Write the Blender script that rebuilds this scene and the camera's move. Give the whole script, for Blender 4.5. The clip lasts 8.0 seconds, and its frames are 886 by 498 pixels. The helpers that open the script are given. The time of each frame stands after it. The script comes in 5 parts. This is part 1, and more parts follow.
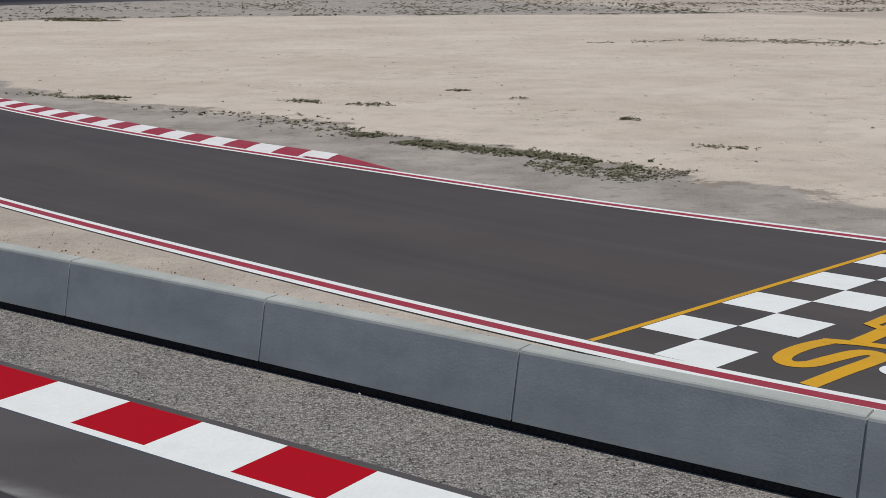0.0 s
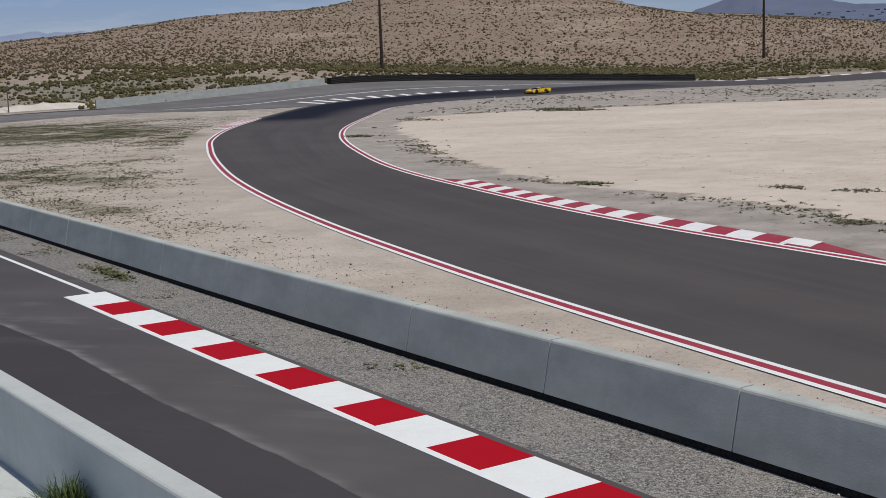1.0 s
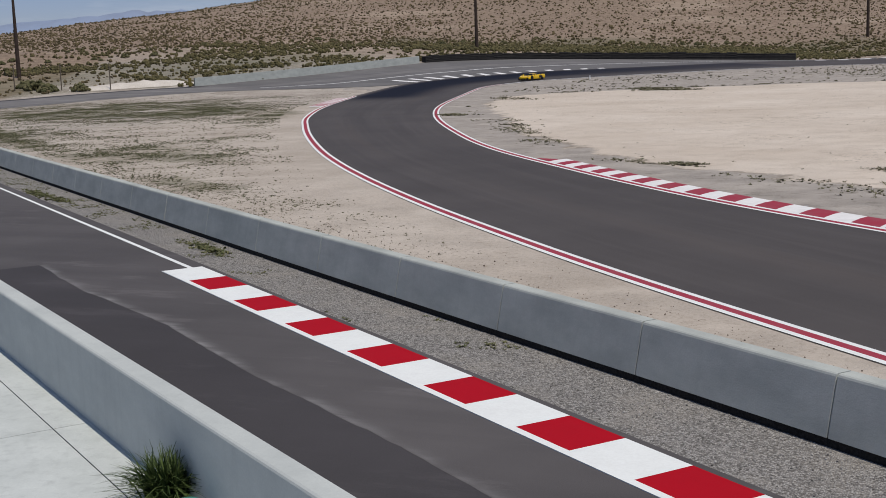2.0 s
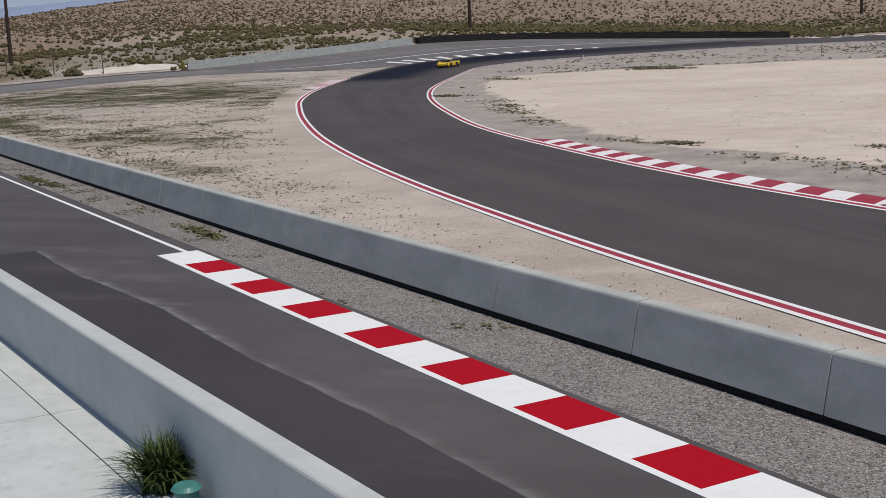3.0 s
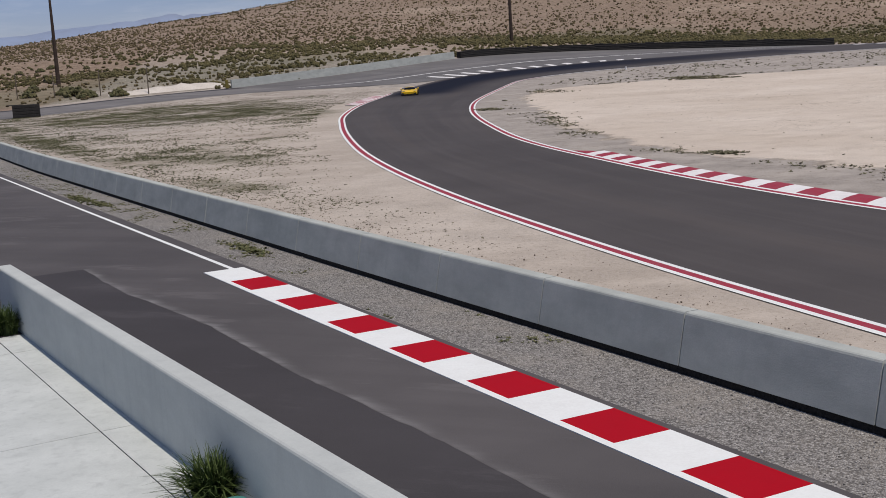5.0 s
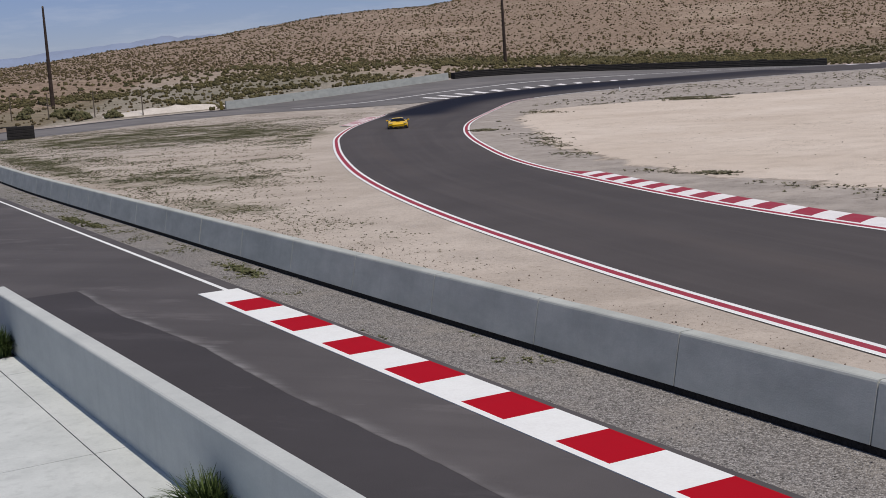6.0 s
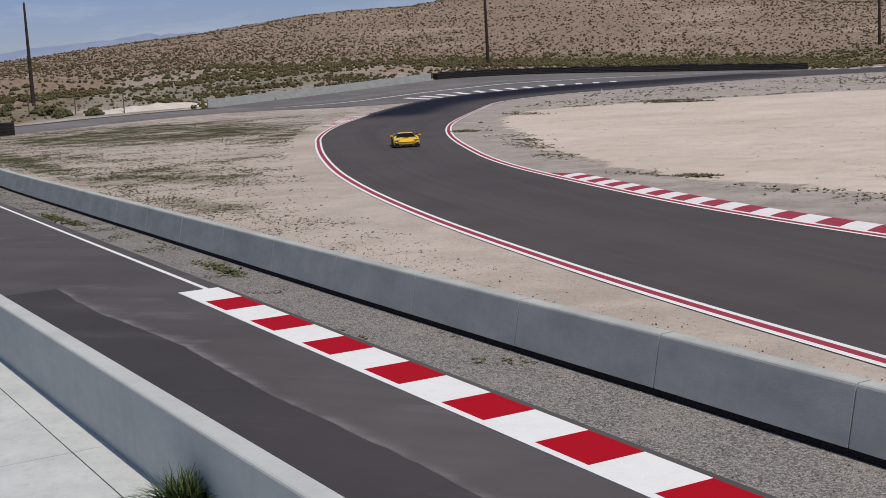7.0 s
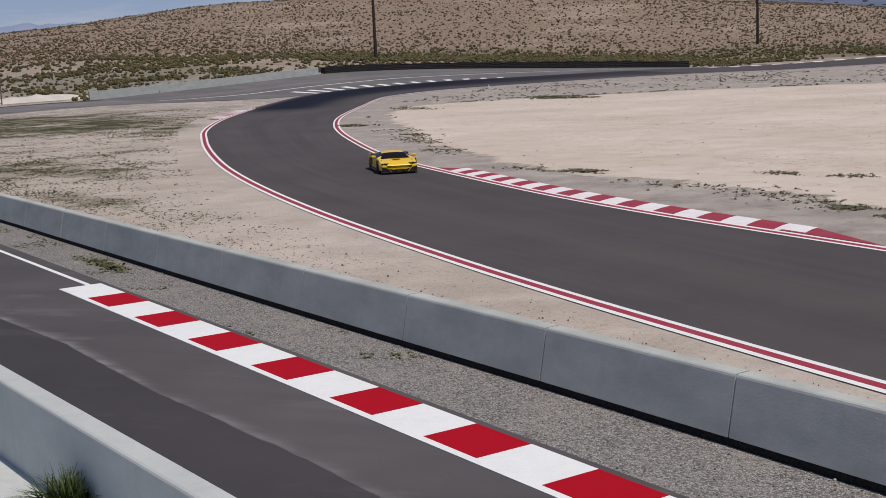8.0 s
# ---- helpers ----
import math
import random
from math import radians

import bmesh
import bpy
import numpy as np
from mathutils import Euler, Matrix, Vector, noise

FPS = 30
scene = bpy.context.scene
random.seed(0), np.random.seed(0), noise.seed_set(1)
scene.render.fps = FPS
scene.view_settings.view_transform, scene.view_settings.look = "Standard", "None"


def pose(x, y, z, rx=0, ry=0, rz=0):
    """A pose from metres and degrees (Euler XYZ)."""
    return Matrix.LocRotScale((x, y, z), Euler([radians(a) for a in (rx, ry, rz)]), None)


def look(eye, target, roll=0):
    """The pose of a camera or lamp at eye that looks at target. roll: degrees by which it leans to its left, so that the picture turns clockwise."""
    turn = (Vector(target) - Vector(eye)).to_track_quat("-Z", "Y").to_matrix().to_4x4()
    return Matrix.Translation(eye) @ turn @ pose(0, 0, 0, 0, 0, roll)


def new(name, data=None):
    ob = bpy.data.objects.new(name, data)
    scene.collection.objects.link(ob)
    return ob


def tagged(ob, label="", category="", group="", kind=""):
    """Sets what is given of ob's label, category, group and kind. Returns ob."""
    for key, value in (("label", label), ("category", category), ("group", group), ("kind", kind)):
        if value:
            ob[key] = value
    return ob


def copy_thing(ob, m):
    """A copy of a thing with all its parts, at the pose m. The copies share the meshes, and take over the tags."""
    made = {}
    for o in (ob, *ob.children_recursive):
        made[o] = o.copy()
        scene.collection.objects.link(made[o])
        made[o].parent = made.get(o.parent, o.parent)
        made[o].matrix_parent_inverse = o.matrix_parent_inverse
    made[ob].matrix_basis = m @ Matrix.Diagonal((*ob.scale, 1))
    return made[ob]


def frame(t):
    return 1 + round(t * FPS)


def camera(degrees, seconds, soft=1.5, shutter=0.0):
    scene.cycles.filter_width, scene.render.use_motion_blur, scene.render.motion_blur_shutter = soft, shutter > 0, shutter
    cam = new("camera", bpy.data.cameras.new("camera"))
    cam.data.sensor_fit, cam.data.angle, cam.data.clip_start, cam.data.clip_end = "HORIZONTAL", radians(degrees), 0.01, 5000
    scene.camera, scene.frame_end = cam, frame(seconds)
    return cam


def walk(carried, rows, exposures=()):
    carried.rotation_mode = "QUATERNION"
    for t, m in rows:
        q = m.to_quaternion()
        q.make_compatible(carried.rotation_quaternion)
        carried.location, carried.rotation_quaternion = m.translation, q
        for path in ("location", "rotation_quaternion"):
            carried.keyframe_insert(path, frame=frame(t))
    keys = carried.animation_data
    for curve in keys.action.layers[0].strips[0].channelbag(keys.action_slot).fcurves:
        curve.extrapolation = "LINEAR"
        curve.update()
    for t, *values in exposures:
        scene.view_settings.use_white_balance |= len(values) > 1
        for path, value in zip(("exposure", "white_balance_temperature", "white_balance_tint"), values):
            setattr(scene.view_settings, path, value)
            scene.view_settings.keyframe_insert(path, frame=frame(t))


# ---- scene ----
# ---- camera and its walk: held in the hand on a terrace, turning from the start line to the far bend ----
cam = camera(38.67, 8.0, soft=0.9)
PATH = [
    (0.0, pose(0, 0, 5.68, 77.47, 0.03, -1.59)),
    (0.2, pose(0, 0, 5.68, 78.42, 1.25, 4.78)),
    (0.3, pose(0, 0, 5.68, 78.55, 1.44, 7.17)),
    (0.5, pose(0, 0, 5.68, 79.27, 1.81, 11.92)),
    (0.7, pose(0, 0, 5.68, 79.86, 1.81, 15.70)),
    (1.0, pose(0, 0, 5.68, 81.74, 2.09, 19.78)),
    (1.2, pose(0, 0, 5.68, 82.08, 2.50, 22.18)),
    (1.5, pose(0, 0, 5.68, 82.89, 2.50, 24.60)),
    (1.8, pose(0, 0, 5.68, 82.14, 2.31, 26.12)),
    (2.0, pose(0, 0, 5.68, 80.94, 2.01, 24.03)),
    (2.2, pose(0, 0, 5.68, 80.73, 2.38, 23.13)),
    (3.3, pose(0, 0, 5.68, 80.05, 2.96, 24.20)),
    (3.5, pose(0, 0, 5.68, 80.35, 3.46, 24.50)),
    (4.0, pose(0, 0, 5.68, 80.43, 3.44, 24.96)),
    (4.2, pose(0, 0, 5.68, 80.54, 3.53, 25.61)),
    (5.3, pose(0, 0, 5.68, 81.08, 3.68, 25.62)),
    (5.5, pose(0, 0, 5.68, 81.36, 3.72, 25.70)),
    (6.0, pose(0, 0, 5.68, 81.73, 3.76, 25.32)),
    (6.5, pose(0, 0, 5.68, 81.79, 3.25, 25.05)),
    (7.0, pose(0, 0, 5.68, 81.71, 3.19, 24.54)),
    (7.5, pose(0, 0, 5.68, 80.88, 2.78, 22.57)),
    (7.8, pose(0, 0, 5.68, 80.97, 2.66, 20.33)),
    (8.0, pose(0, 0, 5.68, 81.22, 2.54, 19.50)),
]
walk(cam, PATH, ((0.0, -0.14, 6310, 6), (0.5, -0.11, 6330, 7), (1.5, -0.08, 6330, 8), (3.0, -0.07, 6390, 10), (8.0, -0.06, 6440, 12)))

# ---- world, sun and exposure ----
SUN_AZ, SUN_EL = 115.0, 67.0
world = bpy.data.worlds.new("world")
scene.world = world
world.use_nodes = True
wn, wl = world.node_tree.nodes, world.node_tree.links
sky = wn.new("ShaderNodeTexSky")
sky.sky_type, sky.sun_disc = "NISHITA", False
sky.sun_elevation, sky.sun_rotation = radians(SUN_EL), radians(SUN_AZ)
sky.altitude, sky.air_density, sky.dust_density, sky.ozone_density = 800, 1.0, 0.2, 1.6
coord = wn.new("ShaderNodeTexCoord")
stretch = wn.new("ShaderNodeMapping")
stretch.inputs["Scale"].default_value = (2.2, 2.2, 14.0)
wl.new(coord.outputs["Generated"], stretch.inputs["Vector"])
cloud = wn.new("ShaderNodeTexNoise")
cloud.inputs["Scale"].default_value, cloud.inputs["Detail"].default_value = 2.6, 9.0
cloud.inputs["Roughness"].default_value = 0.62
wl.new(stretch.outputs["Vector"], cloud.inputs["Vector"])
cover = wn.new("ShaderNodeMapRange")
cover.inputs["From Min"].default_value, cover.inputs["From Max"].default_value = 0.46, 0.80
cover.inputs["To Max"].default_value = 0.55
wl.new(cloud.outputs["Fac"], cover.inputs["Value"])
veil = wn.new("ShaderNodeMix")
veil.data_type = "RGBA"
veil.inputs[7].default_value = (7.8, 8.2, 9.2, 1)
wl.new(cover.outputs["Result"], veil.inputs[0])
blue = wn.new("ShaderNodeMix")
blue.data_type, blue.blend_type = "RGBA", "MULTIPLY"
blue.inputs[0].default_value = 1.0
split = wn.new("ShaderNodeSeparateXYZ")
wl.new(coord.outputs["Generated"], split.inputs["Vector"])
rise = wn.new("ShaderNodeMapRange")
rise.inputs["From Min"].default_value, rise.inputs["From Max"].default_value = 0.05, 0.45
wl.new(split.outputs["Z"], rise.inputs["Value"])
haze = wn.new("ShaderNodeMix")
haze.data_type = "RGBA"
haze.inputs[6].default_value = (0.64, 0.675, 0.98, 1)
haze.inputs[7].default_value = (0.77, 0.825, 1.0, 1)
wl.new(rise.outputs["Result"], haze.inputs[0])
wl.new(haze.outputs[2], blue.inputs[7])
wl.new(sky.outputs["Color"], blue.inputs[6])
wl.new(blue.outputs[2], veil.inputs[6])
back = wn["Background"]
back.inputs["Strength"].default_value = 0.074
wl.new(veil.outputs[2], back.inputs["Color"])
sun_data = bpy.data.lights.new("sun", "SUN")
sun_data.energy, sun_data.angle, sun_data.color = 3.15, radians(0.55), (1.0, 0.925, 0.84)
sun = new("sun", sun_data)
sd = Vector((math.sin(radians(SUN_AZ)) * math.cos(radians(SUN_EL)), math.cos(radians(SUN_AZ)) * math.cos(radians(SUN_EL)), math.sin(radians(SUN_EL))))
sun.matrix_world = look(sd * 200, (0, 0, 0))


# ---- materials ----
def material(name, colour, rough=0.85, metal=0.0):
    m = bpy.data.materials.new(name)
    m.use_nodes = True
    b = m.node_tree.nodes["Principled BSDF"]
    b.inputs["Base Color"].default_value = (*colour, 1)
    b.inputs["Roughness"].default_value, b.inputs["Metallic"].default_value = rough, metal
    b.inputs["Specular IOR Level"].default_value = 0.5 if rough < 0.5 else 0.18
    return m


def position(m, scale=(1, 1, 1), turn=0.0):
    n, l = m.node_tree.nodes, m.node_tree.links
    c = n.new("ShaderNodeNewGeometry")
    k = n.new("ShaderNodeMapping")
    k.inputs["Scale"].default_value = scale
    k.inputs["Rotation"].default_value = (0, 0, radians(turn))
    l.new(c.outputs["Position"], k.inputs["Vector"])
    return k.outputs["Vector"]


def grain(m, size, detail=5.0, rough=0.6, low=0.35, high=0.65, vector=None):
    """A noise of that size in metres, stretched to 0..1."""
    n, l = m.node_tree.nodes, m.node_tree.links
    t = n.new("ShaderNodeTexNoise")
    t.inputs["Scale"].default_value = 1.0 / size
    t.inputs["Detail"].default_value, t.inputs["Roughness"].default_value = detail, rough
    l.new(vector or position(m), t.inputs["Vector"])
    r = n.new("ShaderNodeMapRange")
    r.inputs["From Min"].default_value, r.inputs["From Max"].default_value = low, high
    l.new(t.outputs["Fac"], r.inputs["Value"])
    return r.outputs["Result"]


def stones(m, size):
    n, l = m.node_tree.nodes, m.node_tree.links
    t = n.new("ShaderNodeTexVoronoi")
    t.inputs["Scale"].default_value = 1.0 / size
    l.new(position(m), t.inputs["Vector"])
    return t


def blend(m, fac, a, b, mode="MIX"):
    n, l = m.node_tree.nodes, m.node_tree.links
    x = n.new("ShaderNodeMix")
    x.data_type, x.blend_type = "RGBA", mode
    for socket, value in ((x.inputs[0], fac), (x.inputs[6], a), (x.inputs[7], b)):
        if isinstance(value, (int, float)):
            socket.default_value = value
        elif isinstance(value, tuple):
            socket.default_value = (*value, 1)
        else:
            l.new(value, socket)
    return x.outputs[2]


def maths(m, op, a, b):
    n, l = m.node_tree.nodes, m.node_tree.links
    x = n.new("ShaderNodeMath")
    x.operation, x.use_clamp = op, True
    for socket, value in ((x.inputs[0], a), (x.inputs[1], b)):
        if isinstance(value, (int, float)):
            socket.default_value = value
        else:
            l.new(value, socket)
    return x.outputs[0]


def paint(m, colour, relief=None, strength=0.3, distance=0.02, rough=None):
    n, l = m.node_tree.nodes, m.node_tree.links
    b = n["Principled BSDF"]
    l.new(colour, b.inputs["Base Color"])
    if rough is not None:
        l.new(rough, b.inputs["Roughness"])
    if relief is not None:
        k = n.new("ShaderNodeBump")
        k.inputs["Strength"].default_value, k.inputs["Distance"].default_value = strength, distance
        l.new(relief, k.inputs["Height"])
        l.new(k.outputs["Normal"], b.inputs["Normal"])
    return m


def attribute(m, name):
    a = m.node_tree.nodes.new("ShaderNodeAttribute")
    a.attribute_name = name
    return a.outputs["Fac"]


def ramp(m, value, low, high):
    """0 below low, 1 above high, eased between."""
    n, l = m.node_tree.nodes, m.node_tree.links
    k = n.new("ShaderNodeMapRange")
    k.interpolation_type = "SMOOTHSTEP"
    k.inputs["From Min"].default_value, k.inputs["From Max"].default_value = low, high
    l.new(value, k.inputs["Value"])
    return k.outputs["Result"]


def desert():
    m = material("desert", (0.45, 0.38, 0.3), 0.95)
    large = grain(m, 14, 6, 0.6)
    middle = grain(m, 2.2, 6, 0.65, 0.3, 0.7)
    fine = grain(m, 0.09, 4, 0.75, 0.3, 0.7)
    grit = grain(m, 0.3, 8, 0.8, 0.3, 0.7)
    # pale crusted clay pan, with darker worn flakes and litter in drifts
    pan = blend(m, large, (0.62, 0.53, 0.43), (0.735, 0.645, 0.54))
    pan = blend(m, maths(m, "MULTIPLY", ramp(m, grain(m, 1.6, 9, 0.75, 0.3, 0.7), 0.55, 0.75), 0.3), pan, (0.50, 0.415, 0.325))
    drift = ramp(m, grain(m, 9.0, 4, 0.6, 0.3, 0.7), 0.40, 0.75)
    litter = ramp(m, grain(m, 0.55, 9, 0.8, 0.3, 0.7), 0.64, 0.73)
    pan = blend(m, maths(m, "MULTIPLY", maths(m, "MULTIPLY", litter, drift), 0.62), pan, (0.22, 0.18, 0.135))
    soil = blend(m, large, (0.37, 0.322, 0.268), (0.52, 0.46, 0.39))
    soil = blend(m, maths(m, "MULTIPLY", ramp(m, grit, 0.52, 0.72), 0.4), soil, (0.27, 0.225, 0.175))
    soil = blend(m, maths(m, "MULTIPLY", ramp(m, grain(m, 0.14, 6, 0.8, 0.3, 0.7), 0.60, 0.74), 0.6), soil, (0.19, 0.155, 0.12))
    soil = blend(m, maths(m, "MULTIPLY", ramp(m, grain(m, 3.2, 8, 0.7, 0.3, 0.7), 0.5, 0.8), 0.55), soil, (0.62, 0.56, 0.48))
    rock = grain(m, 1.1, 8, 0.8, 0.36, 0.62)
    hill = blend(m, rock, (0.165, 0.118, 0.084), (0.40, 0.305, 0.222))
    bands = ramp(m, grain(m, 16.0, 7, 0.65, 0.3, 0.7, position(m, (0.35, 0.35, 4.0), 25)), 0.58, 0.74)
    hill = blend(m, maths(m, "MULTIPLY", bands, 0.5), hill, (0.49, 0.395, 0.30))
    hill = blend(m, maths(m, "MULTIPLY", large, 0.35), hill, (0.23, 0.172, 0.122))
    verge = blend(m, middle, (0.325, 0.292, 0.255), (0.44, 0.397, 0.35))
    verge = blend(m, maths(m, "MULTIPLY", ramp(m, grain(m, 0.9, 9, 0.8, 0.3, 0.7), 0.58, 0.72), 0.5), verge, (0.20, 0.175, 0.145))
    verge = blend(m, maths(m, "MULTIPLY", ramp(m, grain(m, 5.0, 7, 0.7, 0.3, 0.7), 0.55, 0.8), 0.4), verge, (0.56, 0.50, 0.43))
    c = blend(m, attribute(m, "pan"), soil, pan)
    ragged = maths(m, "MULTIPLY", grain(m, 3.5, 9, 0.7, 0.3, 0.7), 0.22)
    edge = ramp(m, maths(m, "ADD", attribute(m, "verge"), ragged), 0.57, 0.63)
    c = blend(m, maths(m, "MULTIPLY", edge, 0.92), c, verge)
    # the lip of the pan: a dark crumbling rim
    rim = maths(m, "MULTIPLY", ramp(m, maths(m, "ADD", attribute(m, "verge"), ragged), 0.53, 0.58), maths(m, "SUBTRACT", 1.0, ramp(m, maths(m, "ADD", attribute(m, "verge"), ragged), 0.58, 0.64)))
    rim = maths(m, "MULTIPLY", rim, ramp(m, grain(m, 2.6, 8, 0.75, 0.3, 0.7), 0.42, 0.6))
    c = blend(m, maths(m, "MULTIPLY", rim, maths(m, "MULTIPLY", attribute(m, "pan"), 0.62)), c, (0.155, 0.13, 0.095))
    c = blend(m, attribute(m, "hill"), c, hill)
    stipple = maths(m, "MULTIPLY", grain(m, 0.5, 10, 0.9, 0.3, 0.7), 0.62)
    green = ramp(m, maths(m, "ADD", maths(m, "MULTIPLY", attribute(m, "weeds"), 0.62), stipple), 0.64, 0.74)
    dry = blend(m, grain(m, 3.0, 5, 0.6), (0.105, 0.112, 0.062), (0.20, 0.178, 0.11))
    c = blend(m, maths(m, "MULTIPLY", green, 0.6), c, dry)
    c = blend(m, maths(m, "MULTIPLY", fine, 0.5), c, blend(m, 0.55, c, (0.2, 0.17, 0.14), "MULTIPLY"))
    return paint(m, c, maths(m, "ADD", fine, middle), 0.6, 0.05)


def asphalt(name, dark, light, streaks, turn, film=None):
    m = material(name, dark, 0.82)
    fine = grain(m, 0.02, 2, 0.6, 0.3, 0.7)
    large = grain(m, 7, 6, 0.6)
    along = grain(m, 2.0, 5, 0.6, 0.4, 0.65, position(m, (0.06, 1.0, 1.0), turn))
    c = blend(m, large, dark, light)
    c = blend(m, maths(m, "MULTIPLY", along, streaks), c, tuple(k * 0.72 for k in dark))
    c = blend(m, maths(m, "MULTIPLY", fine, 0.2), c, tuple(k * 1.6 for k in light))
    scuff = ramp(m, grain(m, 1.7, 8, 0.7, 0.3, 0.7, position(m, (0.3, 1.0, 1.0), turn)), 0.62, 0.85)
    c = blend(m, maths(m, "MULTIPLY", scuff, 0.35), c, tuple(k * 1.5 for k in light))
    if film:
        attr, colour, size, low, high, turn2 = film
        c = blend(m, maths(m, "MULTIPLY", attribute(m, attr), grain(m, size, 7, 0.65, low, high, position(m, (0.25, 1.0, 1.0), turn2))), c, colour)
    return paint(m, c, fine, 0.25, 0.004)


def lane_asphalt(name, dark, light, rubber=False):
    """Race track asphalt, its wear drawn out along the lanes by the sheet's own lane and run values in metres."""
    m = material(name, dark, 0.8)
    n, l = m.node_tree.nodes, m.node_tree.links
    v = n.new("ShaderNodeCombineXYZ")
    l.new(attribute(m, "lane"), v.inputs["X"])
    k = n.new("ShaderNodeMath")
    k.operation = "MULTIPLY"
    k.inputs[1].default_value = 0.035
    l.new(attribute(m, "run"), k.inputs[0])
    l.new(k.outputs[0], v.inputs["Y"])
    fine = grain(m, 0.02, 2, 0.6, 0.3, 0.7)
    c = blend(m, grain(m, 6, 6, 0.6), dark, light)
    c = blend(m, maths(m, "MULTIPLY", grain(m, 2.6, 4, 0.55, 0.35, 0.68, v.outputs["Vector"]), 0.6), c, tuple(q * 0.74 for q in dark))
    c = blend(m, maths(m, "MULTIPLY", grain(m, 0.7, 4, 0.6, 0.5, 0.75, v.outputs["Vector"]), 0.35), c, tuple(q * 1.25 for q in light))
    c = blend(m, maths(m, "MULTIPLY", grain(m, 4.0, 3, 0.5, 0.5, 0.7, v.outputs["Vector"]), 0.5), c, (light[0] * 1.12, light[1] * 1.02, light[2] * 0.93))
    c = blend(m, maths(m, "MULTIPLY", fine, 0.22), c, tuple(q * 1.6 for q in light))
    if rubber:
        patch = maths(m, "MULTIPLY", attribute(m, "rubber"), grain(m, 2.2, 6, 0.65, -0.2, 0.42, v.outputs["Vector"]))
        c = blend(m, patch, c, (0.006, 0.006, 0.012))
    return paint(m, c, fine, 0.25, 0.004)


def speckled(name, a, b, size, fine_size, bump=0.5, distance=0.02, rough=0.95, extra=None):
    m = material(name, a, rough)
    fine = grain(m, fine_size, 4, 0.65, 0.3, 0.7)
    c = blend(m, grain(m, size, 6, 0.6), a, b)
    c = blend(m, maths(m, "MULTIPLY", fine, 0.5), c, blend(m, 0.55, c, (0.12, 0.11, 0.1)))
    if extra:
        c = blend(m, maths(m, "MULTIPLY", grain(m, extra[0], 7, 0.65, 0.5, 0.68), extra[2]), c, extra[1])
    return paint(m, c, fine, bump, distance)


def gravel_look():
    m = material("gravel", (0.3, 0.28, 0.25), 0.95)
    t = stones(m, 0.032)
    tone = m.node_tree.nodes.new("ShaderNodeSeparateColor")
    m.node_tree.links.new(t.outputs["Color"], tone.inputs["Color"])
    c = blend(m, tone.outputs["Red"], (0.13, 0.122, 0.112), (0.60, 0.57, 0.53))
    gap = maths(m, "MULTIPLY", t.outputs["Distance"], 1.0)
    c = blend(m, maths(m, "MULTIPLY", gap, 0.75), c, (0.07, 0.063, 0.055))
    c = blend(m, maths(m, "MULTIPLY", grain(m, 1.4, 6, 0.65, 0.48, 0.7), 0.45), c, (0.36, 0.325, 0.275))
    return paint(m, c, maths(m, "SUBTRACT", 1.0, gap), 0.9, 0.03)


def island(name, low, high, rough=0.9):
    m = material(name, low, rough)
    n, l = m.node_tree.nodes, m.node_tree.links
    g = n.new("ShaderNodeNewGeometry")
    c = blend(m, g.outputs["Random Per Island"], low, high)
    c = blend(m, maths(m, "MULTIPLY", grain(m, 0.2, 4, 0.7), 0.4), c, tuple(k * 0.55 for k in low))
    l.new(c, n["Principled BSDF"].inputs["Base Color"])
    return m


def weathered(name, colour, dirt, amount=0.35, size=0.7, rough=0.7):
    m = material(name, colour, rough)
    c = blend(m, maths(m, "MULTIPLY", grain(m, size, 7, 0.7, 0.45, 0.75), amount), colour, dirt)
    c = blend(m, maths(m, "MULTIPLY", grain(m, 0.05, 3, 0.7, 0.4, 0.7), 0.12), c, dirt)
    return paint(m, c, grain(m, 0.03, 3, 0.6), 0.12, 0.004)


def concrete(name, light, dark, streaky=0.35):
    m = material(name, light, 0.88)
    blotch = grain(m, 1.3, 7, 0.65, 0.35, 0.7, position(m, (1, 1, 2.2)))
    runs = grain(m, 0.22, 5, 0.6, 0.5, 0.75, position(m, (1, 1, 0.12)))
    c = blend(m, blotch, light, dark)
    c = blend(m, maths(m, "MULTIPLY", runs, streaky), c, tuple(k * 0.62 for k in dark))
    fine = grain(m, 0.03, 4, 0.7)
    c = blend(m, maths(m, "MULTIPLY", fine, 0.18), c, tuple(k * 0.7 for k in dark))
    return paint(m, c, fine, 0.2, 0.006)


DESERT = desert()
TRACK = lane_asphalt("track_asphalt", (0.068, 0.060, 0.0565), (0.088, 0.078, 0.073))
PIT = asphalt("pit_asphalt", (0.073, 0.067, 0.066), (0.107, 0.098, 0.096), 0.45, -36)
FRESH = asphalt("fresh_asphalt", (0.046, 0.042, 0.0425), (0.064, 0.0585, 0.0595), 0.3, -36)
SEAL = asphalt("dusty_asphalt", (0.073, 0.067, 0.066), (0.107, 0.098, 0.096), 0.45, -36, ("dust", (0.27, 0.262, 0.255), 0.4, 0.3, 0.62, -36))
RUNOFF = asphalt("runoff_asphalt", (0.12, 0.114, 0.11), (0.165, 0.157, 0.15), 0.5, 60)
ACCESS = asphalt("access_asphalt", (0.145, 0.137, 0.13), (0.20, 0.188, 0.178), 0.5, 30)

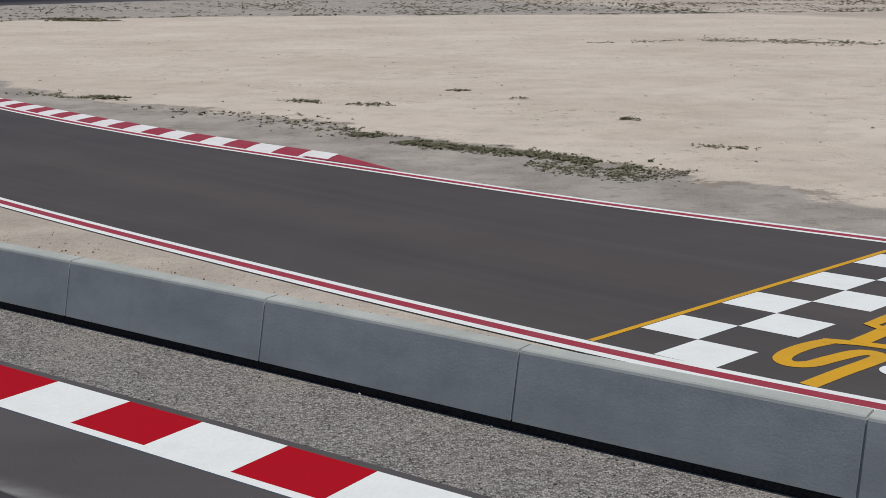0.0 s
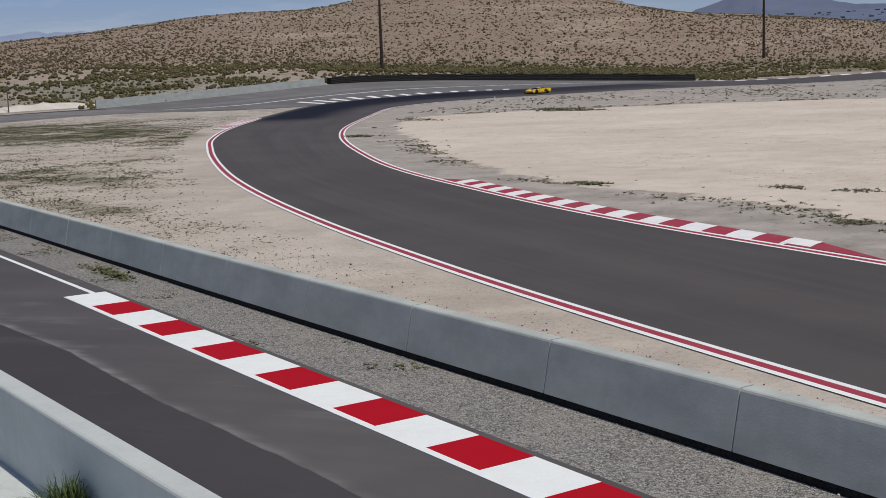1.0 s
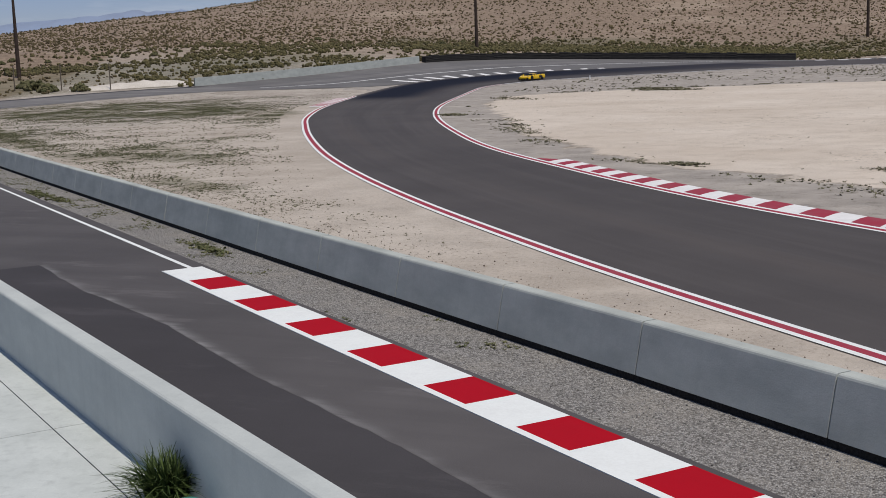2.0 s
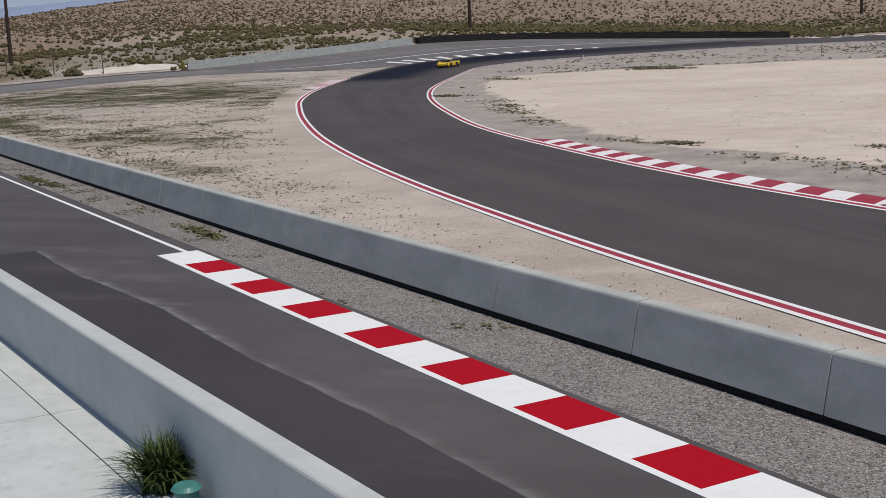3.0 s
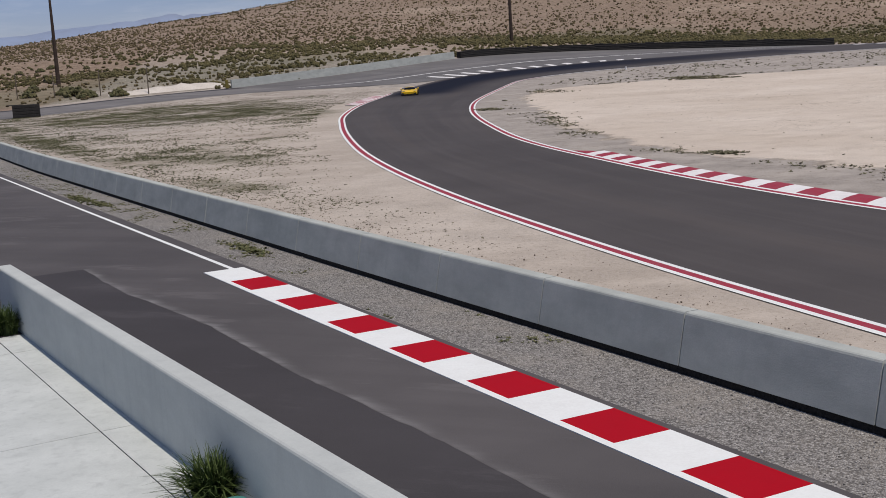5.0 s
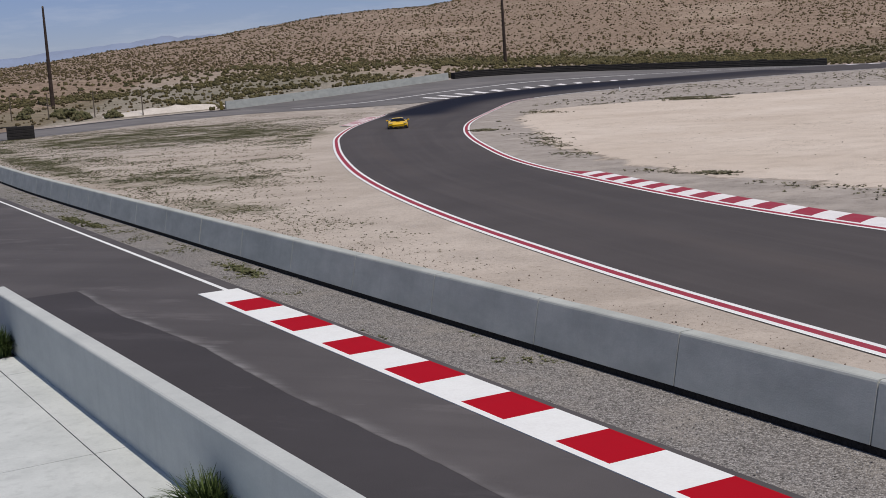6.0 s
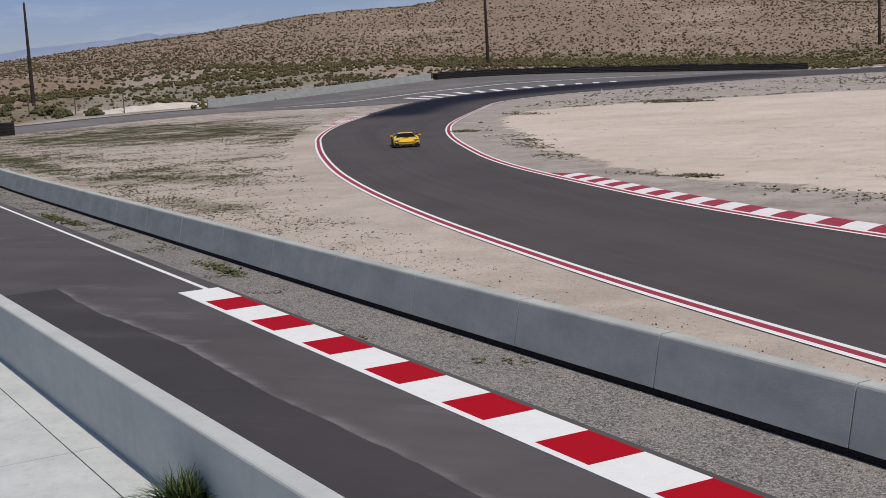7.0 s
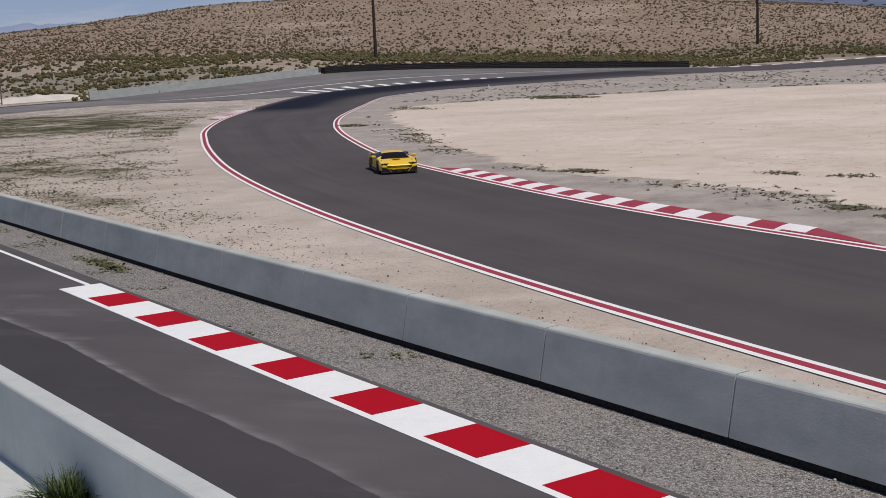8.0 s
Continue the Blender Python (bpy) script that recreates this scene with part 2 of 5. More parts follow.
SKID = lane_asphalt("rubbered_asphalt", (0.068, 0.060, 0.0565), (0.088, 0.078, 0.073), True)
GRAVEL = gravel_look()
WHITE = weathered("white_paint", (0.82, 0.835, 0.80), (0.42, 0.4, 0.37), 0.18)
RED = weathered("red_paint", (0.41, 0.002, 0.011), (0.26, 0.012, 0.016), 0.12)
RED.node_tree.nodes["Principled BSDF"].inputs["Specular IOR Level"].default_value = 0.12
OLD_RED = weathered("worn_red_paint", (0.34, 0.035, 0.058), (0.26, 0.12, 0.12), 0.4)
OLD_WHITE = weathered("worn_white_paint", (0.82, 0.80, 0.77), (0.40, 0.36, 0.33), 0.3)
YELLOW = weathered("yellow_paint", (0.68, 0.36, 0.015), (0.35, 0.22, 0.06), 0.3)
CONCRETE = concrete("barrier_concrete", (0.50, 0.518, 0.472), (0.37, 0.386, 0.355), 0.14)
SMOOTH = concrete("wall_concrete", (0.55, 0.57, 0.535), (0.47, 0.49, 0.465), 0.15)
SLAB = concrete("slab_concrete", (0.60, 0.625, 0.595), (0.49, 0.515, 0.49))
JOINT = material("joint_shadow", (0.10, 0.10, 0.10), 0.95)
# near-black: the shade under the barrier, put into a colour
GAP_SHADE = speckled("gap_shade", (0.008, 0.008, 0.008), (0.016, 0.015, 0.014), 0.6, 0.05)
RUBBER = speckled("tyre_rubber", (0.008, 0.008, 0.008), (0.016, 0.015, 0.015), 0.8, 0.06, 0.3, 0.02, 0.85, (1.2, (0.06, 0.052, 0.045), 0.25))
TIMBER = speckled("pole_timber", (0.035, 0.022, 0.016), (0.06, 0.04, 0.03), 0.7, 0.03)
STEEL = material("fence_steel", (0.16, 0.13, 0.10), 0.7, 0.4)
SCRUB = island("scrub", (0.055, 0.044, 0.022), (0.21, 0.165, 0.085))
FOOT = island("foot_scrub", (0.058, 0.054, 0.022), (0.17, 0.142, 0.066))
GREENER = island("green_scrub", (0.075, 0.078, 0.034), (0.17, 0.15, 0.075))
WEED = island("weed", (0.12, 0.118, 0.07), (0.27, 0.245, 0.155))
GRASS = island("grass", (0.022, 0.042, 0.010), (0.115, 0.155, 0.045), 0.6)
STRIP = island("strip_green", (0.085, 0.10, 0.04), (0.21, 0.195, 0.10))
FIELD = island("field_weed", (0.08, 0.09, 0.042), (0.20, 0.185, 0.10))
PEBBLE = island("pebble", (0.15, 0.14, 0.125), (0.55, 0.52, 0.48))
SANDSTONE = island("sand_clod", (0.13, 0.105, 0.08), (0.5, 0.43, 0.35))
MARKER = weathered("olive_marker", (0.20, 0.16, 0.04), (0.1, 0.08, 0.04), 0.4)
DUNE = speckled("pale_sand", (0.62, 0.56, 0.48), (0.7, 0.64, 0.56), 2.0, 0.2)
# blue haze of distance is mixed into these two base colours
HAZE_BLUE = speckled("haze_blue", (0.10, 0.125, 0.20), (0.14, 0.165, 0.24), 300, 60, 0.3, 5.0)
HAZE_PALE_BLUE = speckled("haze_pale_blue", (0.25, 0.31, 0.43), (0.28, 0.34, 0.46), 400, 90, 0.2, 5.0)
HOUSE = island("far_house", (0.25, 0.25, 0.27), (0.6, 0.58, 0.56))
FARTREE = island("far_tree", (0.05, 0.065, 0.06), (0.10, 0.11, 0.1))
TEAL = weathered("teal_enamel", (0.06, 0.22, 0.19), (0.05, 0.12, 0.1), 0.3, 0.2, 0.4)


# ---- shaping helpers ----
def mesh_of(bm, name):
    me = bpy.data.meshes.new(name)
    bm.normal_update()
    bm.to_mesh(me)
    bm.free()
    return me


def part(name, bm, mat, parent=None, label="", smooth=False):
    """One mesh object, under a thing or a part."""
    me = mesh_of(bm, name) if isinstance(bm, bmesh.types.BMesh) else bm
    if not me.materials:
        me.materials.append(mat)
    if smooth:
        me.polygons.foreach_set("use_smooth", [True] * len(me.polygons))
    ob = new(name, me)
    ob.parent = parent
    if label:
        ob["label"] = label
    return ob


def thing(name, label, category, at=None, group="", kind=""):
    ob = new(name)
    if at is not None:
        ob.matrix_basis = at
    return tagged(ob, label, category, group, kind)


def raw_mesh(name, verts, faces):
    me = bpy.data.meshes.new(name)
    me.from_pydata(verts, [], faces)
    me.update()
    return me


def box(bm, centre, size, turn=0.0, bevel=0.0):
    m = pose(*centre, 0, 0, turn) @ Matrix.Diagonal((*size, 1))
    made = bmesh.ops.create_cube(bm, size=1.0, matrix=m)["verts"]
    if bevel:
        edges = list({e for v in made for e in v.link_edges})
        bmesh.ops.bevel(bm, geom=edges, offset=bevel, segments=2, affect="EDGES", profile=0.5)
    return made


UX, UY = -math.sin(math.radians(25)), math.cos(math.radians(25))
RIDGE_V = (-420, -260, -200, -150, -110, -50, -8, 30, 50, 75, 100, 128, 160, 210, 290, 420, 800)
RIDGE_Z = (9, 10, 14, 21.5, 26.5, 33, 34.5, 40, 43.5, 45, 43, 34.5, 28, 24.5, 15, 10, 8)


def ease(a):
    a = min(1.0, max(0.0, a))
    return a * a * (3 - 2 * a)


def height(x, y):
    """The land: flat about the pits, banked up behind the far bend, then the hill."""
    u, v = x * UX + y * UY, x * UY - y * UX
    w = min(1.25, max(0.18, 1.15 - (v + 30) * 0.97 / 110))
    a = min(105.0, max(0.0, u - 150))
    z = 5.2e-4 * a * a * w
    if u > 245:
        s = (u - 245) / 375
        top = float(np.interp(v, RIDGE_V, RIDGE_Z))
        if s < 1:
            z += (top - z) * (0.45 * s + 0.55 * ease(s))
        else:
            z = top * (1 - 0.8 * ease((u - 620) / 700))
        z += 1.6 * min(1, s) * (noise.noise((u * 0.012, v * 0.02, 3.0)) + 0.5 * noise.noise((u * 0.04, v * 0.05, 7.0)))
    return z


def spline(points, step=1.5):
    """A smooth line through points (x, y), one vertex every step metres or so."""
    p = [Vector(q) for q in points]
    p = [p[0] * 2 - p[1], *p, p[-1] * 2 - p[-2]]
    line = []
    for a, b, c, d in zip(p, p[1:], p[2:], p[3:]):
        n = max(2, int((c - b).length / step))
        for k in range(n):
            t = k / n
            line.append(0.5 * (2 * b + (c - a) * t + (2 * a - 5 * b + 4 * c - d) * t * t + (3 * b - a - 3 * c + d) * t ** 3))
    return line + [p[-2]]


def even(line, n):
    """n points at even steps along a line."""
    s = [0.0]
    for a, b in zip(line, line[1:]):
        s.append(s[-1] + (b - a).length)
    t = np.linspace(0, s[-1], n)
    return [Vector(q) for q in zip(np.interp(t, s, [q.x for q in line]), np.interp(t, s, [q.y for q in line]))]


def length(line):
    return sum((b - a).length for a, b in zip(line, line[1:]))


def left_of(line, k):
    d = line[min(k + 1, len(line) - 1)] - line[max(k - 1, 0)]
    return Vector((-d.y, d.x)).normalized()


def offset(line, d):
    return [p + left_of(line, k) * d for k, p in enumerate(line)]


def loft(name, left, right, across, lift):
    """A sheet on the land between two lines of equal count."""
    verts, faces = [], []
    for a, b in zip(left, right):
        for j in range(across + 1):
            q = a.lerp(b, j / across)
            verts.append((q.x, q.y, height(q.x, q.y) + lift))
    w = across + 1
    for i in range(len(left) - 1):
        for j in range(across):
            k = i * w + j
            faces.append((k, k + 1, k + w + 1, k + w))
    me = raw_mesh(name, verts, faces)
    if sum(q.normal.z for q in me.polygons) < 0:
        me.flip_normals()
    return me


def ribbon(name, line, d0, d1, lift, across=1):
    return loft(name, offset(line, d0), offset(line, d1), across, lift)


def slab_piece(corners, low, high, inset=0.0):
    """A flat-topped block over corners (x, y)."""
    bm = bmesh.new()
    c = sum((Vector(q) for q in corners), Vector((0, 0))) / len(corners)
    bottom = [bm.verts.new((*q, height(*q) + low)) for q in corners]
    top = [bm.verts.new((*(Vector(q) + (c - Vector(q)).normalized() * inset), height(*q) + high)) for q in corners]
    n = len(corners)
    bm.faces.new(top)
    for k in range(n):
        bm.faces.new((bottom[k], bottom[(k + 1) % n], top[(k + 1) % n], top[k]))
    bmesh.ops.recalc_face_normals(bm, faces=bm.faces)
    return bm


# ---- lines of the plan ----
NEAR = spline([(11.81, 11.91), (8.80, 13.91), (5.81, 15.98), (3.07, 18.20), (-0.33, 21.36), (-3.92, 24.88), (-7.12, 28.09), (-11.20, 32.39), (-17.76, 39.70), (-22.22, 44.98), (-26.42, 50.21), (-31.24, 56.56), (-36.71, 64.30), (-43.91, 75.38), (-50.24, 85.80), (-57.17, 98.01), (-65.63, 116.10), (-75.20, 141.00)], 1.2)
OUTER = spline([(-75.2, 141.0), (-78.4, 153.5), (-80.4, 164.5), (-80.6, 173.0), (-78.4, 181.9), (-75.2, 188.2), (-70.0, 197.7), (-64.0, 204.5),
                (-58.0, 211.5), (-52.0, 219.6), (-44.1, 231.0), (-35.8, 241.5), (-22.0, 256.0), (4.0, 279.0), (60.0, 318.0), (130.0, 352.0)], 1.5)
FAR = spline([(22.26, 16.88), (15.72, 21.64), (10.10, 26.22), (7.29, 28.43), (3.77, 31.44), (0.78, 34.37), (-3.71, 38.70), (-7.84, 42.65), (-13.67, 49.19), (-19.34, 56.32), (-24.28, 62.67), (-29.10, 69.80),
              (-34.3, 78.7), (-40.2, 89.35), (-45.95, 101.0), (-51.85, 115.3), (-59.0, 137.0), (-63.4, 151.5), (-65.6, 160.5), (-65.2, 167.0), (-63.2, 173.5),
              (-59.6, 180.0), (-52.4, 188.6), (-46.3, 196.6), (-39.6, 205.6), (-31.9, 213.7), (-22.0, 223.5), (4.0, 246.0), (62.0, 290.0), (136.0, 326.0)], 1.2)


def smoothed(line, n, times):
    line = even(line, n)
    for _ in range(times):
        line = [line[0]] + [(a + b * 2 + c) / 4 for a, b, c in zip(line, line[1:], line[2:])] + [line[-1]]
    return line


NEAR, FAR = smoothed(NEAR, 170, 7), smoothed(FAR, 420, 14)


def wall_line(x):
    return Vector((x, 16.0 - 0.69 * x + 0.0008 * x * x + float(np.interp(x, (-80, -52, -40, -30, -22, -12, -5.7, -2.2, 1.2, 5, 26), (0.0, 0.2, 0.48, 0.55, 0.48, 0.32, 0.19, 0.05, -0.14, -0.3, -0.4)))))


PIT_DIR = Vector((0.8030, -0.5960))
PIT_IN = Vector((0.5960, 0.8030))


def pit(s, d):
    """A point of the pit road: s metres along the kerb from its far end, d metres across from the kerb's road edge, away from the terrace."""
    return Vector((-20.8, 27.5)) + PIT_DIR * s + PIT_IN * d


# ---- the ground, one sheet to the horizon ----
def spread(a, b, step, grow, far):
    """Even steps from a to b, growing to far beyond b."""
    out = list(np.arange(a, b, step))
    while out[-1] < far:
        out.append(out[-1] + step)
        step *= grow
    return out


def nearest(points, x, y):
    return float(np.sqrt(((points - (x, y)) ** 2).sum(1).min()))


PATCHES = ((-88, 112, 27, 16, -20, 1.0), (-71, 79, 13, 5, -23, 0.6), (-46, 61.5, 12, 4.5, -40, 0.95), (-63, 102, 17, 3.4, 112, 0.85), (-50, 74, 6, 3, 110, 0.5), (-100, 128, 16, 6, 40, 0.85))


def weed_density(x, y):
    """How thickly weeds grow on the sand between the barrier and the bend, 0 to 1."""
    w = y - wall_line(x).y
    if w < 0.8:
        return 0.0
    d = 0.85 * math.exp(-((w - 6.5) / 2.3) ** 2) * (0.12 + 0.88 * ease((-x - 10) / 24))
    for cx, cy, a, b, turn, k in PATCHES:
        c, q = math.cos(radians(turn)), math.sin(radians(turn))
        p, o = (x - cx) * c + (y - cy) * q, -(x - cx) * q + (y - cy) * c
        d = max(d, k * math.exp(-(p / a) ** 2 - (o / b) ** 2))
    return min(1.0, d * (1.0 + 0.8 * noise.noise((x * 0.12, y * 0.12, 5)) + 0.5 * noise.noise((x * 0.4, y * 0.4, 6))))


def foot_u(v):
    """Where the hill's foot begins, just beyond the far straight."""
    return float(np.interp(v, (0, 50, 88, 121, 189, 260), (254, 250, 247, 254, 266, 277)))


def foot_density(x, y, u, v):
    """How green the ground is along the foot of the hill, behind the walls and the access road."""
    if v < -10:
        k = (Vector((x, y)) - Vector((-113, 162))).dot(Vector((-0.75, 0.66)))
    else:
        k = u - foot_u(v)
    if k < 1:
        return 0.0
    return 0.85 * (1 - ease((k - 25) / 60)) * (0.85 + 0.6 * noise.noise((x * 0.05, y * 0.05, 14)))


PAN_EDGE = spline([(60, 8), (24, 21), (11.8, 30.0), (9.8, 31.9), (7.6, 34.9), (4.8, 38.3), (1.5, 41.6), (-1.6, 44.8), (-5.4, 49.5), (-10, 53.6), (-16, 58.6), (-20, 63.8), (-24, 70.6), (-28.1, 76.0), (-36, 93),
                   (-45.3, 111), (-51, 128), (-50.5, 139), (-43.5, 146), (-34.5, 151.4), (-25, 157), (-12, 160), (-1, 161), (25, 163), (80, 175)], 1.5)


def inside_pan(x, y, ring=np.array([tuple(q) for q in PAN_EDGE] + [(140.0, 175.0), (140.0, 8.0)])):
    """Whether a point lies within the rim of the clay pan."""
    a, b = ring, np.roll(ring, -1, 0)
    cross = (a[:, 1] > y) != (b[:, 1] > y)
    at = a[:, 0] + (y - a[:, 1]) / np.where(b[:, 1] == a[:, 1], 1e-9, b[:, 1] - a[:, 1]) * (b[:, 0] - a[:, 0])
    return bool(((x < at) & cross).sum() % 2)


def ground_sheet():
    rim = np.array([tuple(q) for q in PAN_EDGE])
    us = sorted(-q for q in spread(12, 13, 6.0, 1.35, 900)) + list(np.arange(-10, 150, 1.7)) + spread(150, 300, 4.0, 1.045, 4600)
    vs = spread(70, 150, 3.0, 1.09, 3600)
    vs = sorted(-q for q in vs) + list(np.arange(-68, 69, 1.7)) + vs
    us, vs = sorted(set(us)), sorted(set(vs))
    far_edge = np.array([tuple(q) for q in FAR[::2]])
    near_edge = np.array([tuple(q) for q in NEAR[::2]])
    verts, verge, pan, hill, weeds = [], [], [], [], []
    for u in us:
        for v in vs:
            x, y = u * UX + v * UY, u * UY - v * UX
            z = height(x, y) - 0.012 - 0.018 * ease((u - 118) / 20)
            close = -12 < u < 240 and abs(v) < 110
            df = nearest(far_edge, x, y) if close else 99.0
            dn = nearest(near_edge, x, y) if close else 99.0
            inside = -40 < v and u > 0 and close and df < dn
            if df > 8 and dn > 8 and 20 < u < 250:
                z -= 0.12 * abs(noise.noise((x * 0.15, y * 0.15, 0))) * min(1, (min(df, dn) - 8) / 8)
            verts.append((x, y, z))
            if inside or (df < dn and close):
                k = nearest(rim, x, y) * (1 if inside_pan(x, y) else -1)
                verge.append(min(1.0, max(0.0, 0.50 - k / 12.0)))
                pan.append(1.0)
            else:
                verge.append(max(0.0, 0.50 - dn / 5.0))
                pan.append(0.4 * ease((v + 45) / 30) * (1 - ease((u - 195) / 35)) if x > -70 else 0.0)
            hill.append(ease((u - 215) / 60) if v > -60 else ease((u - 140) / 30))
            w = weed_density(x, y) if u < 170 and x < -5 else 0.0
            if u > 130:
                w = max(w, foot_density(x, y, u, v))
            weeds.append(w)
    n = len(vs)
    faces = [(i * n + j, i * n + j + 1, (i + 1) * n + j + 1, (i + 1) * n + j) for i in range(len(us) - 1) for j in range(n - 1)]
    me = raw_mesh("ground", verts, faces)
    if me.polygons[0].normal.z < 0:
        me.flip_normals()
    for name, values in (("verge", verge), ("pan", pan), ("hill", hill), ("weeds", weeds)):
        me.attributes.new(name, "FLOAT", "POINT").data.foreach_set("value", values)
    me.polygons.foreach_set("use_smooth", [True] * len(me.polygons))
    tagged(part("ground", me, DESERT), "pale sandy desert ground rising to a stony hill", "ground", kind="structure")


ground_sheet()


# ---- the track and its painted edges ----
def edge_stripe(track, line, side, until):
    """White, red and white bands along an edge of the track; side is +1 where the track lies left of the line."""
    for name, a, b, mat, lift in (("white_line", 0.13, 0.28, WHITE, 0.008), ("red_line", -0.12, 0.13, OLD_RED, 0.008), ("white_line", -0.29, -0.12, WHITE, 0.008)):
        part(name, ribbon(name, line[:until], side * a, side * b, lift), mat, track)


def build_track():
    track = thing("track", "dark brown-grey asphalt race track with white and red edge lines", "road", kind="structure")
    left = even(NEAR + OUTER[1:], 420)
    # the two edges run at different lengths, so each far point is the one across from its near point
    right, k = [], 0
    far = even(FAR, 1600)
    for i, p in enumerate(left):
        n = -left_of(left, i)
        reach = range(k, min(k + 60, len(far)))
        k = min(reach, key=lambda j: abs((far[j] - p).normalized().cross(n)) + (far[j] - p).length * 0.002)
        right.append(far[k])
    for _ in range(12):
        right = [right[0]] + [(a + b * 2 + c) / 4 for a, b, c in zip(right, right[1:], right[2:])] + [right[-1]]
    out_l = [p + (p - q).normalized() * 0.305 for p, q in zip(left, right)]
    out_r = [q + (q - p).normalized() * 0.305 for p, q in zip(left, right)]
    def laned(me, rows, t0, t1):
        """Lane and run values in metres for a sheet of 12 strips."""
        lane = [14.0 * (t0 + (t1 - t0) * j / 12) for _ in rows for j in range(13)]
        run = [1.15 * i for i in rows for _ in range(13)]
        for name, values in (("lane", lane), ("run", run)):
            me.attributes.new(name, "FLOAT", "POINT").data.foreach_set("value", values)
        return me

    part("surface", laned(loft("surface", out_l, out_r, 12, 0.0), range(len(out_l)), 0, 1), TRACK, track)
    edge_stripe(track, NEAR, -1, len(NEAR))
    far_end = min(range(len(FAR)), key=lambda i: (FAR[i] - Vector((-65.0, 167.5))).length)
    edge_stripe(track, FAR, 1, far_end)
    part("white_line", ribbon("white_line", FAR[far_end - 1:], -0.3, 0.15, 0.012), OLD_WHITE, track)
    # rubber laid down through the far bend
    mid = [a.lerp(b, 0.36) for a, b in zip(left, right)]
    i0 = min(range(len(mid)), key=lambda i: (mid[i] - Vector((-66, 126))).length)
    i1 = min(range(len(mid)), key=lambda i: (mid[i] - Vector((-40, 226))).length)
    lo = [left[i].lerp(right[i], 0.02) for i in range(i0, i1)]
    hi = [left[i].lerp(right[i], 0.86) for i in range(i0, i1)]
    me = laned(loft("rubbered_line", lo, hi, 12, 0.004), range(i0, i1), 0, 0.86)
    rubber = []
    for i in range(i1 - i0):
        for j in range(13):
            rubber.append(ease((j + 0.6) / 1.6) * (1 - ease((j - 5.5) / 6.5)) * ease(i / 14) * (1 - 0.35 * ease((i - 60) / 40)))
    me.attributes.new("rubber", "FLOAT", "POINT").data.foreach_set("value", rubber)
    part("rubbered_line", me, SKID, track, "black tyre rubber laid on the bend")
    return track


TRACK_ROOT = build_track()


def kerb_blocks(name, label, line, start, stop, count, depth, inner, rise, mats, side, slant=0.0, group="", taper=0, stretch=0.0, fill=1.0):
    """A row of painted kerb blocks along a line from start to stop metres."""
    kerb = thing(name, label, "kerb", group=group, kind="structure")
    s = [0.0]
    for a, b in zip(line, line[1:]):
        s.append(s[-1] + (b - a).length)
    xs, ys = [q.x for q in line], [q.y for q in line]

    def at(d, o):
        x, y = float(np.interp(d, s, xs)), float(np.interp(d, s, ys))
        q = Vector((np.interp(d + 0.4, s, xs) - np.interp(d - 0.4, s, xs), np.interp(d + 0.4, s, ys) - np.interp(d - 0.4, s, ys))).normalized()
        return Vector((x, y)) + Vector((-q.y, q.x)) * o * side

    def mark(k):
        t = k / count
        return start + (stop - start) * (t * (1 - stretch) + stretch * t * t)

    for k in range(count):
        mat = mats[k % len(mats)]
        if mat is None:
            continue
        a, b = mark(k), mark(k) + (mark(k + 1) - mark(k)) * fill
        wide = depth * (1 - taper * k / count)
        bm = bmesh.new()
        rows = []
        for i in range(4):
            d = a + (b - a) * i / 3
            row = []
            for o, z in ((0, 0.006), (0.15, 0.012 + rise * 0.3), (wide * 0.55, 0.012 + rise), (wide, 0.012 + rise * 0.75), (wide, -0.06)):
                q = at(d + slant * min(o, wide), inner + o)
                row.append(bm.verts.new((q.x, q.y, height(q.x, q.y) + z)))
            rows.append(row)
        for r0, r1 in zip(rows, rows[1:]):
            for j in range(4):
                bm.faces.new((r0[j], r0[j + 1], r1[j + 1], r1[j]))
        bmesh.ops.recalc_face_normals(bm, faces=bm.faces)
        if sum(q.normal.z for q in bm.faces) < 0:
            bmesh.ops.reverse_faces(bm, faces=bm.faces)
        part("kerb_block", bm, mat, kerb)
    return kerb


def along(line, x, y):
    """Metres along a line to its point nearest (x, y)."""
    i = min(range(len(line)), key=lambda k: (line[k] - Vector((x, y))).length)
    return length(line[:i + 1])


kerb_blocks("kerb_inside", "raised kerb with faded red and white blocks beside the track", FAR, along(FAR, -2.7, 37.75), along(FAR, -20.5, 58.0), 23, 1.12, 0.30, 0.03,
            (OLD_WHITE, OLD_RED), -1, 0.5, "track kerbs", 0, -0.07)
kerb_blocks("kerb_bend", "short kerb of red and white blocks at the bend", NEAR, along(NEAR, -66.4, 116.6), length(NEAR) - 4.5, 15, 1.4, 0.30, 0.03,
            (OLD_WHITE, OLD_RED), 1, 0.15, "track kerbs")
kerb_blocks("kerb_outside", "row of separate white kerb blocks on the outside of the bend", OUTER, along(OUTER, -80.7, 171.5), along(OUTER, -62.0, 207.0), 25, 6.0, 0.2, 0.02,
            (OLD_WHITE, None), 1, 0.35, "track kerbs", 0.8, 0.0, 0.75)
kerb_blocks("kerb_straight", "broken row of white kerb blocks along the far straight", OUTER, along(OUTER, -33.0, 244.5), along(OUTER, 60, 318), 46, 1.3, 0.1, 0.05,
            (OLD_WHITE, None), 1, 0.0, "track kerbs")


